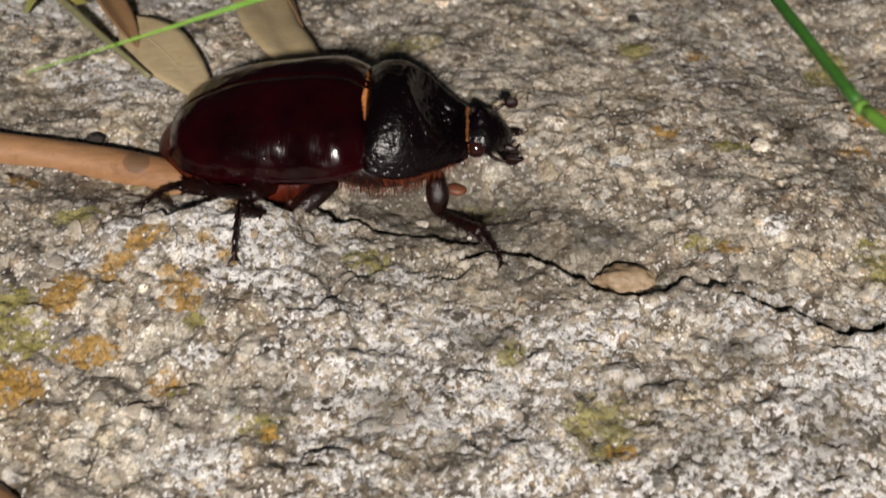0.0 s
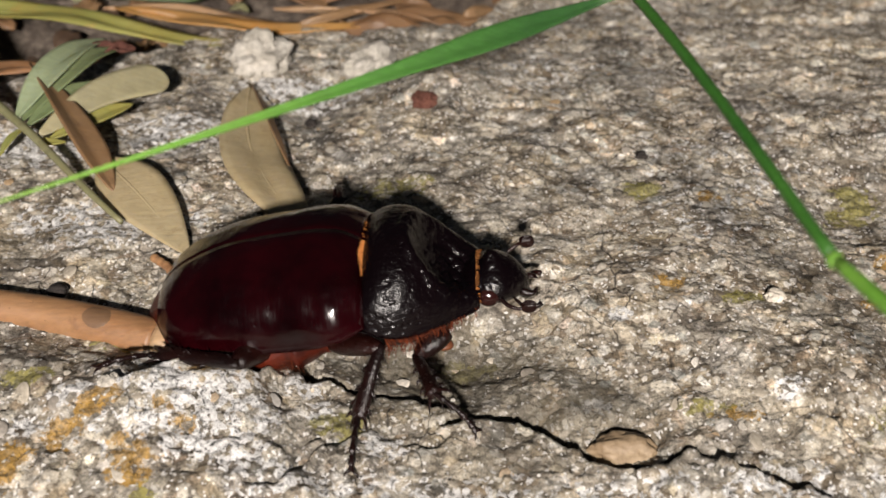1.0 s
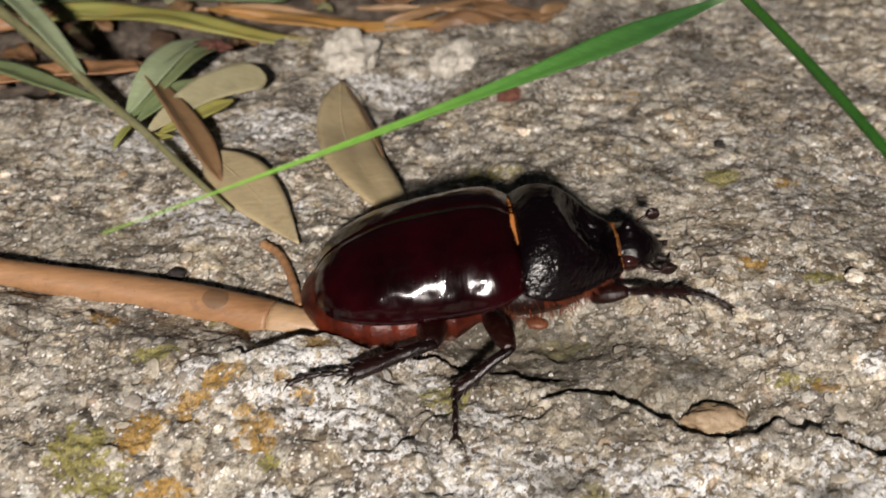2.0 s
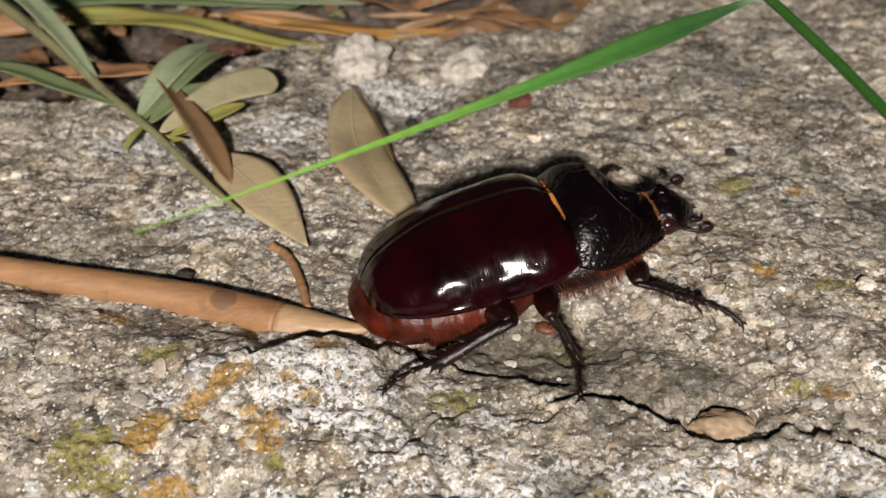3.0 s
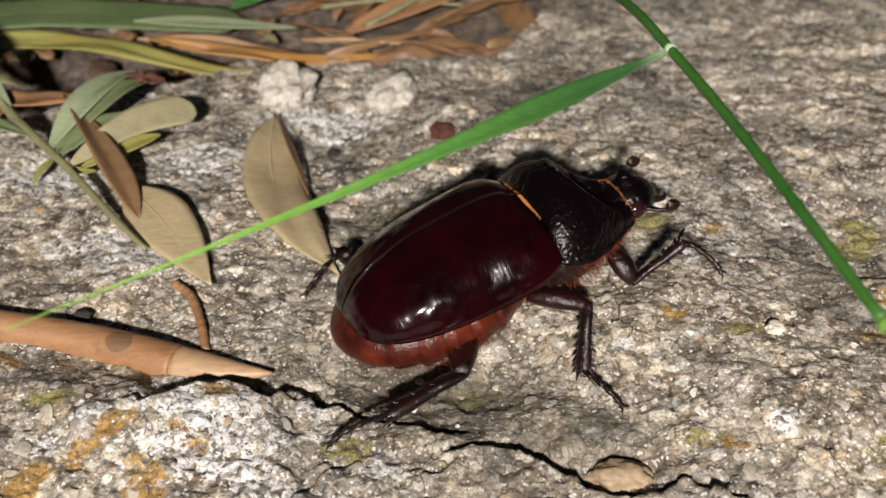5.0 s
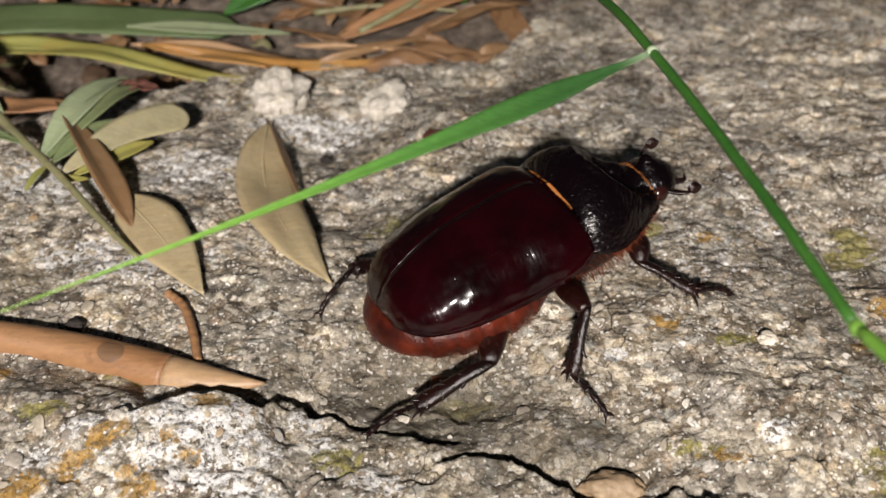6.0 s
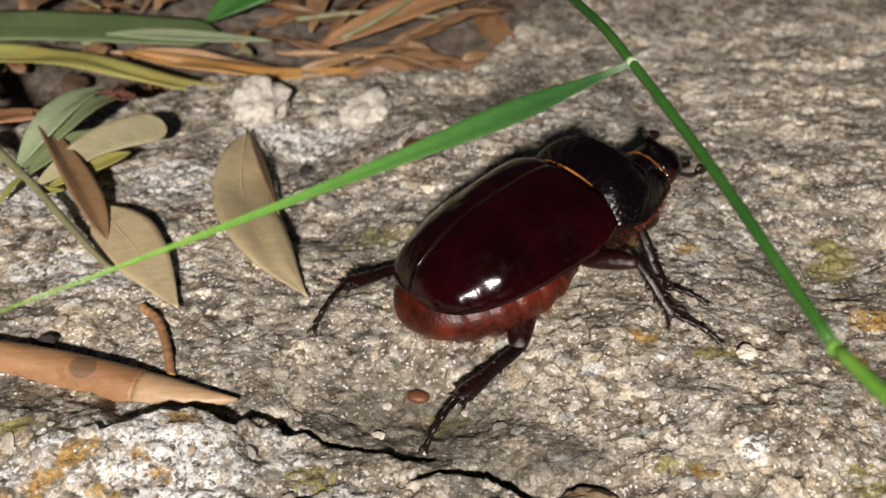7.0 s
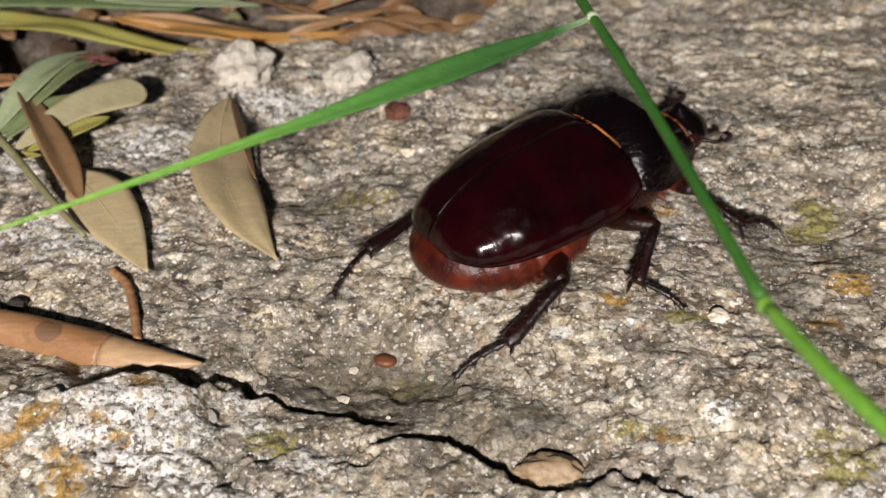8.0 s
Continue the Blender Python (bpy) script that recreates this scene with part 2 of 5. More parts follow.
def thorax_material():
    """Black shell, closely pitted and wrinkled, with glints on the rims of the pits."""
    n = Nodes("punctured_black_shell", 0.25, Specular_IOR_Level=0.36)
    c = n.mix(n.noise(180, 4), (0.0010, 0.0007, 0.0009), (0.0036, 0.0010, 0.0018))
    wrinkle = n.noise(1.0, 4, 0.65, n.stretch(1100, 1700, 1400))
    pits = n.ramp(n.cells(1500, "Distance"), [(0.08, 0.0), (0.42, 1.0)])
    bump = n.math("ADD", n.math("MULTIPLY", wrinkle, 1.0), n.math("ADD", n.math("MULTIPLY", n.noise(420, 3), 1.3), n.math("MULTIPLY", pits, 0.42)))
    return n.done(c, bump, 0.00013, 1.0)


def chitin_material(name, a, b, rough, pit=0.00006):
    n = Nodes(name, rough)
    c = n.mix(n.ramp(n.noise(260, 4), [(0.3, 0.0), (0.7, 1.0)]), a, b)
    return n.done(c, n.noise(1500, 5, 0.6), pit * 2)


def belly_material():
    """Ringed red chitin with dark joints between its plates."""
    n = Nodes("red_abdomen_chitin", 0.36, Specular_IOR_Level=0.35)
    xyz = n.tree.nodes.new("ShaderNodeSeparateXYZ")
    n.tree.links.new(n.co, xyz.inputs[0])
    c = n.mix(n.ramp(n.noise(260, 5, 0.65), [(0.35, 0.0), (0.65, 1.0)]), (0.026, 0.0032, 0.0016), (0.105, 0.015, 0.0052))
    at = n.math("FRACT", n.math("MULTIPLY_ADD", n.noise(150, 2), 0.25, n.math("MULTIPLY", xyz.outputs[0], 1 / 0.0027)))
    joint = n.ramp(at, [(0.0, 1.0), (0.16, 0.0), (0.9, 0.0), (1.0, 1.0)])
    c = n.mix(n.math("MULTIPLY", joint, 0.4), c, (0.012, 0.002, 0.0012))
    return n.done(c, n.noise(900, 5, 0.65), 0.00022, 0.8)


def hair_material(name, a, b):
    n = Nodes(name, 0.75, Specular_IOR_Level=0.2)
    return n.done(n.mix(n.island(), a, b))


def plain_material(name, a, b, scale=600.0, rough=0.6, depth=0.0003):
    n = Nodes(name, rough)
    c = n.mix(n.ramp(n.noise(scale, 6, 0.65), [(0.3, 0.0), (0.7, 1.0)]), a, b)
    c = n.mix(0.3, c, n.mix(1.0, c, n.ramp(n.noise(scale * 4, 4), [(0.3, 0.55), (0.7, 1.4)]), "MULTIPLY"))
    return n.done(c, n.noise(scale * 2.5, 6, 0.65), depth)


ROCK, SOIL = rock_material(), soil_material()
SHELL, THORAX = shell_material(), thorax_material()
LEG = chitin_material("black_leg_chitin", (0.003, 0.0014, 0.0014), (0.012, 0.003, 0.0022), 0.3, 0.00008)
FEMUR = chitin_material("red_brown_leg_chitin", (0.0035, 0.0009, 0.0008), (0.014, 0.0024, 0.0015), 0.3, 0.00010)
BELLY = belly_material()
EYE = chitin_material("dark_eye", (0.012, 0.004, 0.004), (0.03, 0.008, 0.006), 0.12, 0.00002)
HAIR = hair_material("rusty_hair", (0.04, 0.008, 0.003), (0.16, 0.034, 0.010))
GOLD = hair_material("golden_hair", (0.30, 0.10, 0.024), (0.52, 0.21, 0.055))
TAN = leaf_material("dry_tan_leaf", (0.39, 0.31, 0.175), (0.47, 0.39, 0.24), (0.27, 0.195, 0.10))
BROWN = leaf_material("dry_brown_leaf", (0.16, 0.085, 0.04), (0.24, 0.14, 0.07), (0.08, 0.045, 0.025))
RUST = leaf_material("dry_rust_leaf", (0.265, 0.135, 0.062), (0.36, 0.205, 0.10), (0.16, 0.08, 0.04), fibre=0.4)
DARK = leaf_material("rotting_leaf", (0.07, 0.045, 0.03), (0.14, 0.09, 0.06), (0.04, 0.025, 0.015))
FOLD = leaf_material("brown_folded_leaf", (0.20, 0.115, 0.055), (0.28, 0.175, 0.09), (0.12, 0.07, 0.035))
PALE_LEAF = leaf_material("dry_pale_leaf", (0.36, 0.225, 0.12), (0.43, 0.30, 0.17), (0.25, 0.15, 0.08), fibre=0.4)
SPOT = leaf_material("blotched_leaf", (0.15, 0.085, 0.045), (0.24, 0.135, 0.075), (0.12, 0.06, 0.03))
ORANGE = leaf_material("dry_orange_leaf", (0.44, 0.22, 0.06), (0.50, 0.30, 0.11), (0.3, 0.15, 0.06))
PEACH = leaf_material("peach_dry_leaf", (0.46, 0.28, 0.15), (0.55, 0.38, 0.24), (0.34, 0.19, 0.09))
YELLOW = leaf_material("yellowing_leaf", (0.29, 0.25, 0.065), (0.24, 0.27, 0.08), (0.36, 0.22, 0.07))
SAGE = leaf_material("pale_sage_leaf", (0.24, 0.29, 0.17), (0.31, 0.35, 0.22), (0.16, 0.2, 0.1))
DULL = leaf_material("dull_yellow_leaf", (0.36, 0.32, 0.19), (0.30, 0.28, 0.17), (0.22, 0.19, 0.11))
OLIVE = leaf_material("grey_green_leaf", (0.13, 0.17, 0.075), (0.22, 0.26, 0.13), (0.08, 0.10, 0.04))
GREEN = leaf_material("deep_green_leaf", (0.085, 0.125, 0.05), (0.12, 0.165, 0.07), (0.055, 0.08, 0.035))
STALK = leaf_material("green_grey_stalk", (0.17, 0.17, 0.085), (0.25, 0.23, 0.12), (0.1, 0.09, 0.05))
GRASS = grass_material("fresh_grass", (0.028, 0.105, 0.016), (0.048, 0.15, 0.022))
BLADE = blade_material()
COLLAR = grass_material("pale_grass_collar", (0.30, 0.42, 0.24), (0.42, 0.52, 0.34))
SHEATH = grass_material("pale_grass_sheath", (0.11, 0.27, 0.03), (0.18, 0.34, 0.06))
SEED = plain_material("red_brown_seed", (0.09, 0.028, 0.011), (0.15, 0.05, 0.02), 500, 0.5, 0.0001)
CRUMB = plain_material("dark_red_crumb", (0.10, 0.03, 0.02), (0.22, 0.09, 0.06), 900, 0.6, 0.0006)
SPECK = plain_material("black_crumb", (0.012, 0.01, 0.008), (0.04, 0.03, 0.025), 900, 0.7, 0.0004)
PEBBLE = plain_material("tan_pebble", (0.24, 0.165, 0.095), (0.36, 0.27, 0.17), 350, 0.55, 0.0002)
CREAM = plain_material("cream_pebble", (0.58, 0.52, 0.42), (0.74, 0.68, 0.58), 300, 0.5, 0.0001)
PALE = plain_material("pale_stone", (0.36, 0.33, 0.27), (0.66, 0.62, 0.55), 420, 0.8, 0.0006)


# ---- shaping helpers, in centimetres ----
def empty_thing(name, label, category, at=(0, 0, 0), group=""):
    ob = new(name)
    ob.empty_display_size = 0.005
    ob.location = [v * CM for v in at]
    return tagged(ob, label, category, group)


def mesh_of(name, bm, material):
    bmesh.ops.recalc_face_normals(bm, faces=bm.faces)
    for v in bm.verts:
        v.co *= CM
    me = bpy.data.meshes.new(name)
    bm.to_mesh(me)
    bm.free()
    me.materials.append(material)
    me.polygons.foreach_set("use_smooth", [True] * len(me.polygons))
    return me


def part(name, bm, material, parent=None, label="", kind=""):
    ob = new(name, mesh_of(name, bm, material))
    if parent:
        ob.parent = parent
    return tagged(ob, label, "", "", kind)


def lay(bm, rows, closed_v=False, closed_u=False):
    """Faces over a grid of points."""
    vs = [[bm.verts.new(p) for p in r] for r in rows]
    nu, nv = len(vs), len(vs[0])
    for i in range(nu if closed_u else nu - 1):
        for j in range(nv if closed_v else nv - 1):
            q = [vs[i][j], vs[(i + 1) % nu][j], vs[(i + 1) % nu][(j + 1) % nv], vs[i][(j + 1) % nv]]
            bm.faces.new(q)
    return vs


def shell(rows, thick, bm=None):
    """A sheet of points given thickness, closed all round."""
    bm = bm or bmesh.new()
    p = np.array([[tuple(v) for v in r] for r in rows], float)
    du, dv = np.gradient(p, axis=0), np.gradient(p, axis=1)
    n = np.cross(du, dv)
    n /= np.maximum(np.linalg.norm(n, axis=2, keepdims=True), 1e-9)
    top = lay(bm, p + n * thick / 2)
    low = lay(bm, p - n * thick / 2)
    nu, nv = len(top), len(top[0])
    rim = [(0, j) for j in range(nv)] + [(i, nv - 1) for i in range(1, nu)] + [(nu - 1, j) for j in range(nv - 2, -1, -1)] + [(i, 0) for i in range(nu - 2, 0, -1)]
    for (a, b), (c, d) in zip(rim, rim[1:] + rim[:1]):
        bm.faces.new((top[a][b], top[c][d], low[c][d], low[a][b]))
    return bm


def glide(points, n):
    """Points along a smooth curve through the given ones (Catmull-Rom)."""
    p = [Vector(v) for v in points]
    p = [p[0] * 2 - p[1]] + p + [p[-1] * 2 - p[-2]]
    out = []
    for k in range(n):
        s = k / (n - 1) * (len(p) - 3)
        i = min(int(s), len(p) - 4)
        u = s - i
        a, b, c, d = p[i : i + 4]
        out.append(0.5 * ((2 * b) + (c - a) * u + (2 * a - 5 * b + 4 * c - d) * u * u + (3 * b - a - 3 * c + d) * u ** 3))
    return out


def frames_along(pts, up=(0, 0, 1)):
    out = []
    for i, p in enumerate(pts):
        t = (pts[min(i + 1, len(pts) - 1)] - pts[max(i - 1, 0)]).normalized()
        side = t.cross(Vector(up))
        side = side.normalized() if side.length > 1e-6 else Vector((1, 0, 0))
        out.append((p, t, side, side.cross(t)))
    return out


def tube(points, radius, n=16, seg=8, bm=None, flat=1.0):
    """A round rod along a curve; radius is a number or a function of 0 to 1."""
    bm = bm or bmesh.new()
    rows = []
    for k, (p, t, side, up) in enumerate(frames_along(glide(points, n))):
        r = radius(k / (n - 1)) if callable(radius) else radius
        rows.append([p + (side * math.cos(a) + up * math.sin(a) * flat) * r for a in (2 * math.pi * j / seg for j in range(seg))])
    vs = lay(bm, rows, closed_v=True)
    bm.faces.new(vs[0])
    bm.faces.new(vs[-1])
    return bm


def blob(centre, semi, nu=14, nv=20, shape=None, bm=None):
    """A closed rounded body; shape(p, direction) may move each point."""
    bm = bm or bmesh.new()
    rows = []
    for i in range(nu + 1):
        th = math.pi * (i + 0.02) / (nu + 0.04)
        row = []
        for j in range(nv):
            ph = 2 * math.pi * j / nv
            d = Vector((math.cos(th), math.sin(th) * math.cos(ph), math.sin(th) * math.sin(ph)))
            p = Vector(centre) + Vector([a * b for a, b in zip(d, semi)])
            row.append(shape(p, d) if shape else p)
        rows.append(row)
    vs = lay(bm, rows, closed_v=True)
    bm.faces.new(vs[0])
    bm.faces.new(vs[-1])
    return bm


def hairs(strands, bm=None):
    """Thin curved bristles: (root, direction, length, radius)."""
    bm = bm or bmesh.new()
    for root, way, length, r in strands:
        way = Vector(way).normalized()
        side = way.cross(Vector((0.3, 0.2, 1))).normalized()
        up = side.cross(way)
        root = Vector(root)
        mid = root + way * length * 0.55 + Vector((0, 0, 0.02 * length))
        tip = root + way * length - Vector((0, 0, 0.12 * length))
        a = [bm.verts.new(root + (side * math.cos(k) + up * math.sin(k)) * r) for k in (0.0, 2.1, 4.2)]
        b = [bm.verts.new(mid + (side * math.cos(k) + up * math.sin(k)) * r * 0.7) for k in (0.0, 2.1, 4.2)]
        c = bm.verts.new(tip)
        for k in range(3):
            bm.faces.new((a[k], a[(k + 1) % 3], b[(k + 1) % 3], b[k]))
            bm.faces.new((b[k], b[(k + 1) % 3], c))
    return bm


def lump(centre, semi, seed, rough=0.18, nu=10, nv=14, freq=1.6):
    """An uneven stone or crumb."""
    def shape(p, d):
        k = 1 + rough * noise.noise(d * freq + Vector((seed * 7.3, seed * 3.1, 0))) + rough * 0.5 * noise.noise(d * freq * 2.3 + Vector((seed, 9.0, seed)))
        return Vector(centre) + Vector([a * b * k for a, b in zip(d, semi)])
    return blob(centre, semi, nu, nv, shape)


# ---- the rock's height, in centimetres ----
HASH = np.random.RandomState(5).rand(4096)


def rnd(i, j, seed):
    return HASH[(np.asarray(i, np.int64) * 7919 + np.asarray(j, np.int64) * 104729 + seed * 1299709) % 4096]


def soft_noise(x, y, seed=0):
    """Smooth random heights from -1 to 1 with a period of one unit."""
    i, j = np.floor(x).astype(np.int64), np.floor(y).astype(np.int64)
    u, v = x - i, y - j
    u, v = u * u * (3 - 2 * u), v * v * (3 - 2 * v)
    a = rnd(i, j, seed) * (1 - u) + rnd(i + 1, j, seed) * u
    b = rnd(i, j + 1, seed) * (1 - u) + rnd(i + 1, j + 1, seed) * u
    return 2 * (a * (1 - v) + b * v) - 1


def cell_noise(x, y, seed=0):
    """Distance to the nearest of scattered points, and that point's number."""
    i, j = np.floor(x).astype(np.int64), np.floor(y).astype(np.int64)
    best, who = np.full(np.shape(x), 9.0), np.zeros(np.shape(x))
    for a in (-1, 0, 1):
        for b in (-1, 0, 1):
            d = (i + a + rnd(i + a, j + b, seed) - x) ** 2 + (j + b + rnd(i + a, j + b, seed + 1) - y) ** 2
            near = d < best
            best, who = np.where(near, d, best), np.where(near, rnd(i + a, j + b, seed + 2), who)
    return np.sqrt(best), who


def grain_cells(x, y):
    """The rock's coarse mineral grains."""
    wx, wy = x + 0.035 * soft_noise(x * 9, y * 9, 3), y + 0.035 * soft_noise(x * 9, y * 9, 5)
    return cell_noise(wx * 6.0, wy * 6.8, 4)


def hump(x, y, cx, cy, rx, ry):
    return np.exp(-(((x - cx) / rx) ** 2) - ((y - cy) / ry) ** 2)


CRACK = [(-5.2, -1.5), (-4.2, -1.9), (-3.25, -2.06), (-2.76, -2.18), (-2.30, -2.18), (-2.04, -1.95), (-1.66, -1.80), (-1.48, -1.84), (-1.34, -1.95), (-1.23, -1.98), (-1.16, -1.80), (-1.02, -1.75),
         (-0.90, -1.78), (-0.77, -1.98), (-0.63, -1.97), (-0.48, -2.06), (-0.22, -2.10), (0.04, -2.16), (0.27, -2.27), (0.50, -2.28)]
CRACK_2 = [(0.42, -2.52), (0.60, -2.48), (0.78, -2.46), (0.96, -2.46), (1.19, -2.59), (1.30, -2.70), (1.47, -2.79), (1.60, -2.95), (1.90, -3.06), (2.16, -3.09), (2.25, -2.98), (2.38, -2.92), (2.55, -3.02),
           (2.76, -3.13), (3.01, -3.20), (3.23, -3.34), (3.48, -3.53), (3.66, -3.63), (3.88, -3.62), (4.02, -3.55), (4.5, -3.8), (5.2, -4.2)]
HOOD = [(1.60, -2.76), (1.70, -2.64), (1.84, -2.60), (2.00, -2.66)]
SEAMS = [[(-1.23, -3.24), (-0.99, -3.20), (-0.74, -2.80), (-0.48, -2.66), (-0.27, -2.51)], [(0.45, -2.62), (0.30, -2.75), (0.05, -2.70)], [(3.67, -2.10), (3.68, -2.45), (3.60, -2.68)]]
EDGE = [(-12.0, 0.6), (-7.0, 2.2), (-5.3, 2.9), (-3.9, 4.1), (-2.7, 4.75), (-0.5, 5.0), (0.9, 5.0), (1.4, 6.3), (2.0, 7.4), (3.2, 9.5), (12.0, 12.0)]


def gap_from(x, y, line):
    """Distance to a line of points, on its upper side positive."""
    best, side = np.full(np.shape(x), 99.0), np.zeros(np.shape(x))
    for (ax, ay), (bx, by) in zip(line, line[1:]):
        dx, dy = bx - ax, by - ay
        u = np.clip(((x - ax) * dx + (y - ay) * dy) / (dx * dx + dy * dy), 0, 1)
        ex, ey = x - ax - u * dx, y - ay - u * dy
        d = np.hypot(ex, ey)
        near = d < best
        best, side = np.where(near, d, best), np.where(near, np.sign(dx * ey - dy * ex), side)
    return best, side


def step(a, b, v):
    u = np.clip((v - a) / (b - a), 0, 1)
    return u * u * (3 - 2 * u)


def crack_warp(x, y):
    """Bends the drawn cracks into the small jags of broken stone."""
    return (x + 0.022 * soft_noise(x * 8, y * 8, 11) + 0.014 * soft_noise(x * 22, y * 22, 12), y + 0.022 * soft_noise(x * 8, y * 8, 13) + 0.014 * soft_noise(x * 22, y * 22, 14))


def rock_height(x, y, fine=True):
    x, y = np.asarray(x, float), np.asarray(y, float)
    cx, cy = 6 * np.tanh(x / 6), 0.3 + 6 * np.tanh((y - 0.3) / 6)
    z = -0.03 + 0.022 * cx - 0.090 * cy + 0.0081 * cx * cx - 0.0032 * cx * cy - 0.0198 * cy * cy
    z += 0.16 * hump(x, y, 2.4, -1.0, 1.0, 0.8) + 0.20 * hump(x, y, 3.6, -2.3, 0.9, 0.6) - 0.26 * hump(x, y, 0.3, -1.7, 1.1, 0.55)
    z += 0.20 * hump(x, y, -2.2, -2.35, 0.85, 0.5) - 0.2 * hump(x, y, -0.7, 1.3, 0.7, 0.6) - 0.2 * hump(x, y, 4.8, 0.4, 1.0, 0.8)
    z += 0.25 * hump(x, y, 0.5, 3.2, 0.7, 0.6) - 0.25 * hump(x, y, -1.1, 2.8, 0.6, 0.6) - 0.18 * hump(x, y, 1.85, -2.75, 0.4, 0.22)
    lip = np.interp(x, [a for a, _ in CRACK], [b for _, b in CRACK]) + 0.02 * soft_noise(x * 9, y * 9, 20) + 0.75 * step(-2.1, -2.6, x)
    slab = step(-0.98, -1.34, x + 0.33 * (y + 2.0) + 0.09 * soft_noise(x * 6, y * 6, 19)) * step(0.0, -0.13 - 0.5 * step(-2.0, -2.6, x), y - lip) * step(-4.2, -3.0, y)
    z += 0.17 * slab
    wx, wy = crack_warp(x, y)
    d, side = gap_from(wx, wy, CRACK)
    wide = 0.036 + 0.026 * soft_noise(x * 3.1, y * 3.1, 15) + 0.035 * hump(x, y, -1.42, -1.88, 0.22, 0.18)
    here = step(-2.5, -2.0, x)
    z -= here * (0.50 + 0.15 * soft_noise(x * 2.4, y * 2.4, 18)) * np.exp(-((d / np.maximum(wide, 0.018)) ** 4))
    z += here * 0.07 * np.exp(-d / 0.30) * (side < 0) * step(0.6, 0.3, x)
    d2, side2 = gap_from(wx, wy, CRACK_2)
    wide2 = 0.034 + 0.026 * soft_noise(x * 3.3, y * 3.3, 25) + 0.030 * hump(x, y, 1.25, -2.65, 0.45, 0.25)
    z -= (1 - step(4.4, 5.2, x)) * (0.48 + 0.12 * soft_noise(x * 2.4, y * 2.4, 28)) * np.exp(-((d2 / np.maximum(wide2, 0.014)) ** 4))
    z += 0.09 * np.exp(-d2 / 0.28) * (side2 < 0) * (1 - step(3.8, 5.0, x)) * step(0.3, 0.7, x)
    dh, side_h = gap_from(wx, wy, HOOD)
    z += 0.06 * np.exp(-dh / 0.2) * (side_h > 0) - 0.10 * np.exp(-((dh / 0.03) ** 4))
    for seam in SEAMS:
        d3, _ = gap_from(wx, wy, seam)
        z -= (0.05 + 0.04 * soft_noise(x * 3.3, y * 3.3, 29)) * np.exp(-((d3 / 0.022) ** 2))
    rim = np.interp(x, [a for a, _ in EDGE], [b for _, b in EDGE]) + 0.3 * soft_noise(x * 1.7, y * 0.5, 16) + 0.12 * soft_noise(x * 6, y * 6, 17)
    z -= 1.5 * step(-0.05, 0.75, y - rim)
    z -= 3.0 * step(7.0, 9.5, np.abs(x)) + 3.0 * step(6.5, 9.0, -y) + 3.0 * step(9.0, 12.0, y)
    if fine:
        z += 0.045 * soft_noise(x * 1.6, y * 1.9, 1) + 0.028 * soft_noise(x * 3.6, y * 4.6, 2) + 0.016 * soft_noise(x * 7.5, y * 10, 6)
        f, who = grain_cells(x, y)
        rough = 1 + 0.8 * step(-2.2, -3.0, y) - 0.2 * step(0.0, 2.0, y)
        z += rough * (0.028 * who - 0.007) * np.clip(1 - f * 1.2, 0, 1) ** 0.6
        fb, whob = cell_noise(x * 2.7 + 0.25 * soft_noise(x * 5, y * 5, 33), y * 3.2 + 0.25 * soft_noise(x * 5, y * 5, 34), 35)
        z += rough * 0.040 * np.maximum(whob - 0.55, 0) * 2.2 * np.clip(1.1 - fb * 1.7, 0, 1) ** 0.6
        f2, who2 = cell_noise(x * 15, y * 17, 7)
        z += rough * 0.012 * (who2 - 0.3) * np.clip(1 - f2 * 1.2, 0, 1)
        pits = soft_noise(x * 6 + 3, y * 9, 36)
        z -= rough * 0.014 * step(0.55, 0.9, pits)
        z += 0.006 * soft_noise(x * 34, y * 34, 10)
    return z


def on_rock(x, y, lift=0.0):
    return (x, y, float(rock_height(x, y, False)) + lift)


def axis_steps(lo, fine_lo, fine_hi, hi, small):
    a = np.arange(fine_lo, fine_hi, small)
    return np.concatenate([fine_lo - np.geomspace(small, fine_lo - lo, 40)[::-1], a, fine_hi + np.geomspace(small, hi - fine_hi, 40)])


def patches(x, y, spots):
    out = np.zeros(np.shape(x))
    for cx, cy, rx, ry in spots:
        out = np.maximum(out, hump(x, y, cx, cy, rx, ry))
    return out


def slab_front(x, y):
    return hump(x, y, -1.95, -2.4, 0.68, 0.75)


